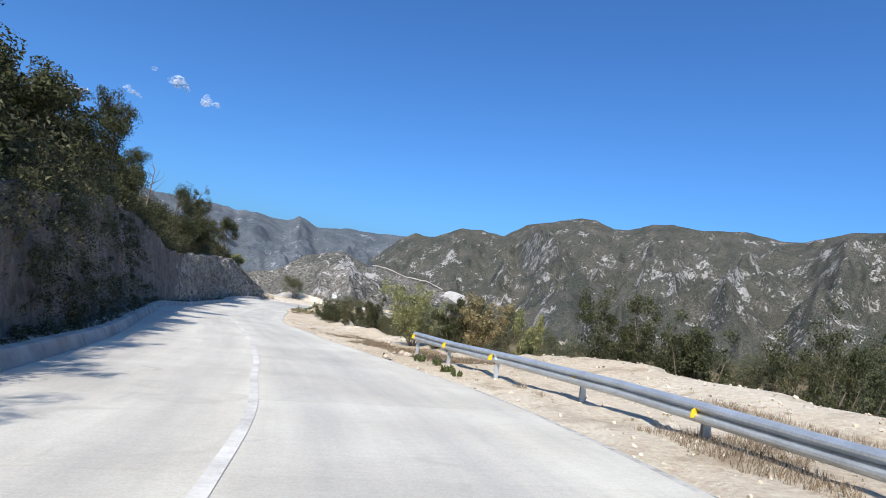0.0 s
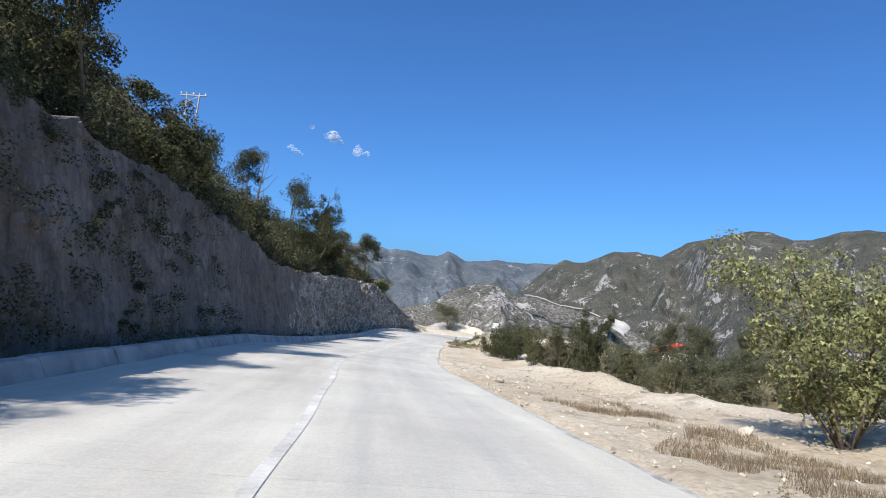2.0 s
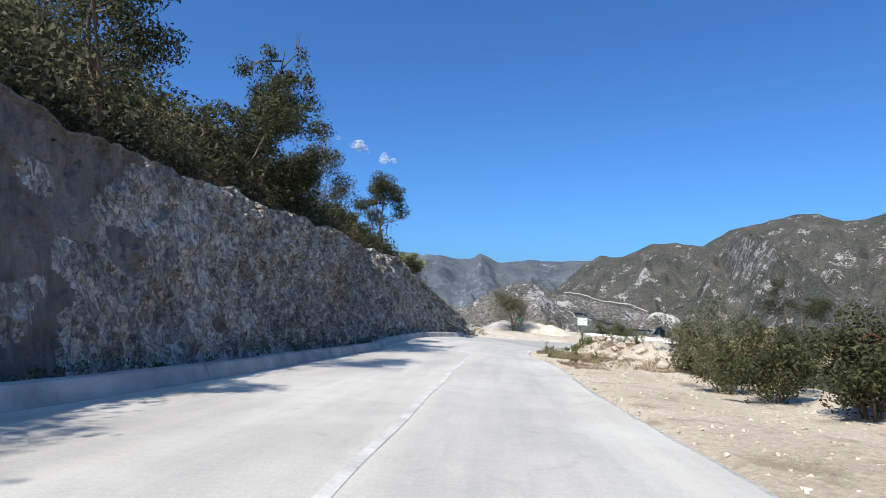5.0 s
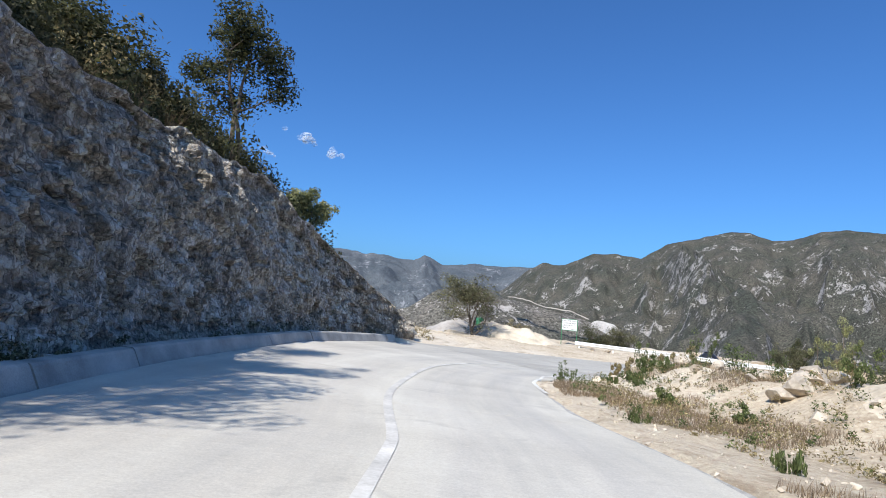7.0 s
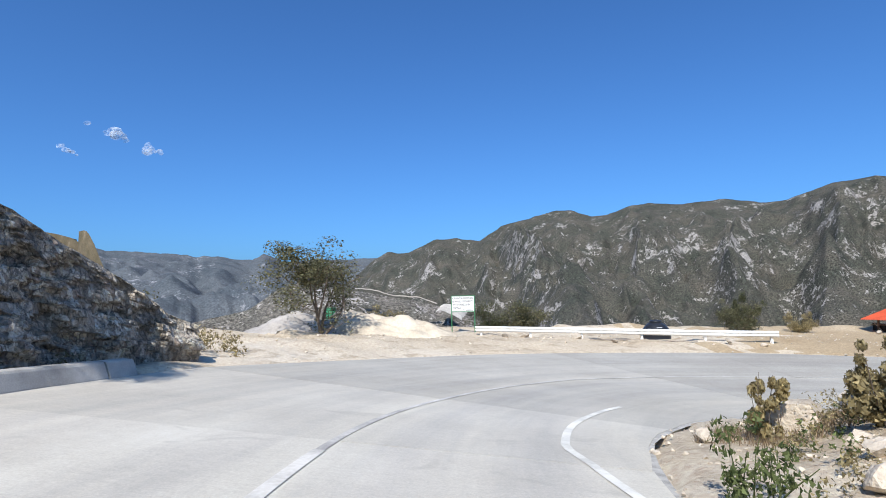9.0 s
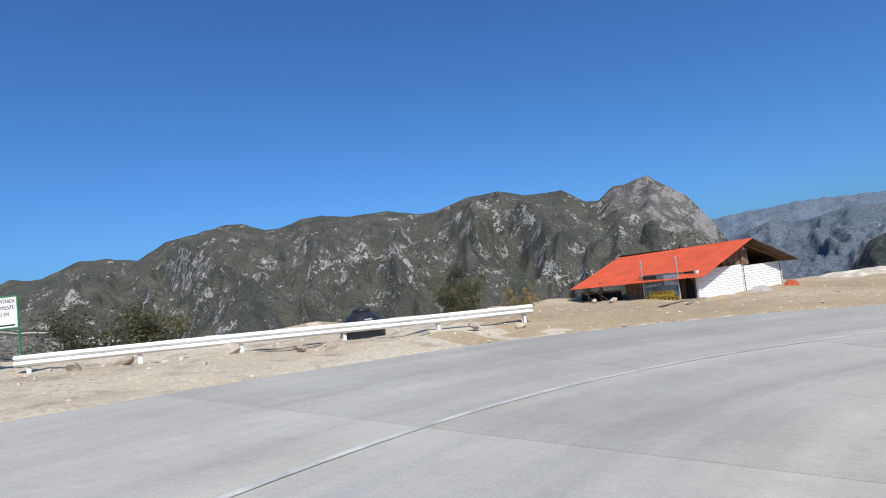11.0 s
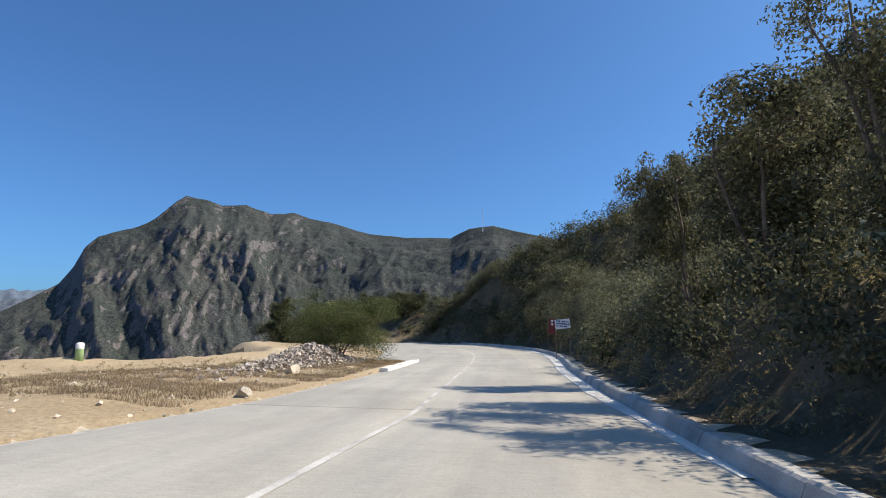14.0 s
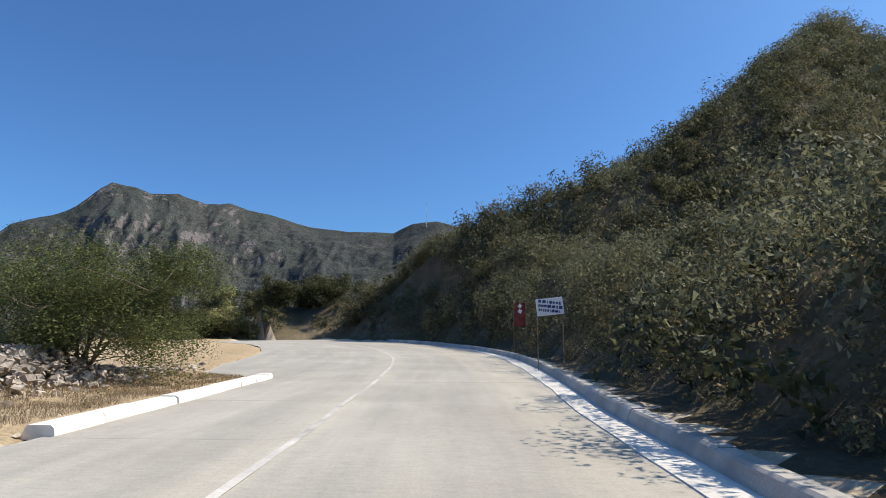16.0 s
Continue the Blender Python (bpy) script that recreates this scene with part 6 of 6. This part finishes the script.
# ---------------------------------------------------------------- scrub and grass that nobody could count
def slope_feet(k, s_range, lo, hi, side, seed, power=1.2):
    rng = np.random.default_rng(seed)
    s = rng.uniform(*s_range, k)
    start = (VERGE + 0.7 + BATTER * CUT(s) + lo) if side < 0 else lo
    o = start + (hi - lo) * rng.random(k) ** power
    n = LEFT(s) - o if side < 0 else RIGHT(s) + o
    return clear_of_road(place(s, n), 1.2)


def scrub(name, label, feet, lo, hi, mat, seed, per=100, leaf_size=0.2, clumps=6):
    rng = np.random.default_rng(seed + 500)
    h = rng.uniform(lo, hi, len(feet))
    return stuff(name, label, "scrub", feet - np.array([0, 0, 0.1]), h, h * rng.uniform(0.9, 1.5, len(feet)), mat, seed, per, leaf_size, clumps)


scrub("hillside_scrub", "dense dark green scrub on the slope above the road", slope_feet(1000, (-28, 100), 0.0, 30, -1, 1), 1.2, 2.6, LEAF_DARK, 1, 150, 0.2, 7)
scrub("hillside_scrub", "olive scrub on the slope above the road", slope_feet(1500, (-28, 104), 0.0, 30, -1, 2), 1.0, 2.6, LEAF_OLIVE, 2, 150, 0.2, 7)
scrub("hillside_scrub", "dry brownish scrub on the slope above the road", slope_feet(700, (-28, 104), 0.0, 28, -1, 3), 0.8, 1.9, LEAF_DRY, 3, 160, 0.13, 6)
scrub("overhang_scrub", "scrub and roots along the brink of the rock face", slope_feet(420, (-28, 106), -0.4, 1.8, -1, 4, 1.0), 0.7, 1.7, LEAF_DARK, 4, 180, 0.13, 6)
scrub("overhang_scrub", "olive bushes leaning over the earth face", slope_feet(260, (20, 75), -0.5, 1.0, -1, 46, 1.0), 0.8, 1.7, LEAF_OLIVE, 46, 180, 0.12, 6)
scrub("overhang_scrub", "dry grass and twigs along the brink of the rock face", slope_feet(620, (20, 108), -0.5, 1.0, -1, 5, 1.0), 0.4, 1.0, LEAF_DRY, 5, 110, 0.09, 6)
scrub("overhang_scrub", "olive bushes along the brink of the high rock face", slope_feet(260, (52, 106), 0.0, 1.6, -1, 44, 1.0), 0.8, 1.9, LEAF_OLIVE, 44, 180, 0.11, 7)
def face_feet(k, s_range, seed):
    """Feet on ledges of the rock face."""
    rng = np.random.default_rng(seed)
    s = rng.uniform(*s_range, k)
    up = CUT(s) * rng.random(k)
    q = place(s, LEFT(s) - VERGE - BATTER * up + 0.1)
    q[:, 2] += up - 0.15
    return q


scrub("face_scrub", "dark scrub rooted in the rock face", face_feet(260, (-28, 52), 41), 0.6, 1.5, LEAF_DARK, 41, 260, 0.085, 6)
scrub("face_scrub", "olive bushes hanging down the earth face", face_feet(150, (-20, 34), 45), 0.8, 1.8, LEAF_OLIVE, 45, 300, 0.09, 7)
scrub("face_scrub", "dry scrub rooted in the rock face", face_feet(90, (-28, 60), 42), 0.3, 0.8, LEAF_DRY, 42, 90, 0.10)
scrub("verge_weeds", "weeds along the foot of the rock face", scatter(np.random.default_rng(43), 260, (-10, 104), (0.6, 1.5), -1), 0.2, 0.6, LEAF_OLIVE, 43, 80, 0.07)
scrub("canyon_scrub", "scattered scrub on the drop below the road", slope_feet(500, (-25, 98), 18, 50, 1, 6), 0.8, 1.8, LEAF_DARK, 6, 90, 0.22)
scrub("canyon_scrub", "dry scrub on the drop below the road", slope_feet(300, (-25, 98), 12, 40, 1, 7), 0.4, 1.0, LEAF_DRY, 7, 80, 0.2)
scrub("knoll_scrub", "dense grey-green scrub on the knoll beside the road", slope_feet(170, (122, 205), 2.2, 11, 1, 8, 1.0), 1.4, 3.0, LEAF_GREY, 8, 800, 0.13, 10)
scrub("knoll_scrub", "olive scrub on the knoll beside the road", slope_feet(330, (122, 205), 1.9, 11, 1, 9, 1.0), 1.1, 2.8, LEAF_OLIVE, 9, 600, 0.13, 10)
scrub("knoll_scrub", "dark scrub on the far side of the knoll", slope_feet(300, (128, 180), 10, 26, 1, 18, 1.0), 1.2, 2.8, LEAF_OLIVE, 18, 260, 0.24, 7)


def hill_feet(k, seed):
    """Feet all over the wooded hill behind the knoll."""
    rng = np.random.default_rng(seed)
    q = np.stack([rng.uniform(30, 95, k), rng.uniform(-5, 86, k), np.zeros(k)], 1)
    q = q[(wooded_hill(q[:, 0], q[:, 1]) > -6.0) & (q[:, 0] < RIDGE_X(q[:, 1]) + 14)]
    s, n = nearest(q[:, 0], q[:, 1], RUN >= 113)
    q = q[n > RIGHT(s) + 6]
    q[:, 2] = ground(q[:, 0], q[:, 1])
    return q


scrub("hill_scrub", "dense dark scrub and low trees on the hill", hill_feet(800, 61), 1.8, 4.4, LEAF_DARK, 61, 280, 0.26, 7)
scrub("hill_scrub", "olive scrub on the hill above the road", hill_feet(2300, 62), 1.4, 3.6, LEAF_OLIVE, 62, 220, 0.24, 7)
scrub("hill_scrub", "grey-green bushes on the hill above the road", hill_feet(1700, 64), 1.6, 3.6, LEAF_GREY, 64, 220, 0.24, 7)
scrub("hill_scrub", "dry brown scrub on the hill above the road", hill_feet(900, 63), 0.8, 2.0, LEAF_DRY, 63, 120, 0.22, 5)
scrub("knoll_scrub", "olive scrub where the road bends away round the hill", slope_feet(320, (182, 218), 1.9, 24, 1, 11, 1.0), 1.4, 3.2, LEAF_OLIVE, 11, 300, 0.22, 7)
rng = np.random.default_rng(91)
feet = clear_of_road(np.stack([rng.uniform(74, 94, 150), rng.uniform(64, 98, 150), np.zeros(150)], 1), 1.5)
scrub("end_scrub", "dark bushes crowding the end of the road", feet, 1.6, 3.6, LEAF_DARK, 92, 300, 0.26, 7)
scrub("knoll_scrub", "dry scrub at the foot of the knoll", slope_feet(700, (120, 205), 1.0, 7, 1, 10), 0.35, 1.0, LEAF_DRY, 10, 110, 0.08)

feet = scatter(np.random.default_rng(21), 70000, (-4, 36), (1.2, 4.0), 1)
keep = rough_field(feet[:, 0], feet[:, 1], 2.2, 31, 3) > 0.12
v, f = blades(np.random.default_rng(22), feet[keep], 0.12, 0.8, 0.005)
tagged(part("dry_grass", mesh_of("dry_grass", v, f), GRASS_DRY), "dry straw-coloured grass under the guardrail", "grass", kind="stuff")
feet = scatter(np.random.default_rng(23), 110000, (76, 108), (0.6, 8.5), 1)
keep = rough_field(feet[:, 0], feet[:, 1], 2.6, 33, 3) > 0.22
v, f = blades(np.random.default_rng(24), feet[keep], 0.15, 0.7, 0.006)
tagged(part("dry_grass", mesh_of("dry_grass", v, f), GRASS_DRY), "patches of dry grass on the shoulder and the heap", "grass", kind="stuff")
feet = scatter(np.random.default_rng(25), 110000, (140, 166), (0.8, 9.0), -1)
keep = rough_field(feet[:, 0], feet[:, 1], 2.6, 35, 3) > -0.3
v, f = blades(np.random.default_rng(26), feet[keep], 0.10, 0.9, 0.005)
tagged(part("dry_grass", mesh_of("dry_grass", v, f), GRASS_DRY), "dry weeds round the rubble heap", "grass", kind="stuff")

rng = np.random.default_rng(81)
tufts = slope_feet(260, (52, 106), -0.6, 0.6, -1, 82, 1.0)
feet = np.repeat(tufts, 55, axis=0) + rng.normal(size=(len(tufts) * 55, 3)) * np.array([0.07, 0.07, 0.0])
v, f = blades(rng, feet - np.array([0, 0, 0.08]), 0.75, 1.3, 0.012)
tagged(part("brink_grass", mesh_of("brink_grass", v, f), GRASS_DRY), "long dry grass tufts hanging over the rock face", "grass", kind="stuff")

# low growth over the earth heap and the shoulder of the bend
scrub("heap_weeds", "dry twiggy weeds on the earth heap", scatter(np.random.default_rng(71), 420, (82, 109), (1.2, 8.0), 1), 0.18, 0.55, LEAF_DRY, 71, 60, 0.05)
scrub("heap_weeds", "low green weeds on the earth heap", scatter(np.random.default_rng(72), 170, (86, 109), (1.0, 8.0), 1), 0.15, 0.5, LEAF_WEED, 72, 60, 0.06)
scrub("shoulder_weeds", "low dry weeds scattered on the shoulder", scatter(np.random.default_rng(73), 260, (2, 60), (0.8, 6.5), 1), 0.1, 0.28, LEAF_DRY, 73, 40, 0.035)
scrub("yard_weeds", "dry weeds round the rubble heap and the rim", scatter(np.random.default_rng(74), 420, (140, 168), (1.0, 12.0), -1), 0.12, 0.4, LEAF_DRY, 74, 50, 0.045)
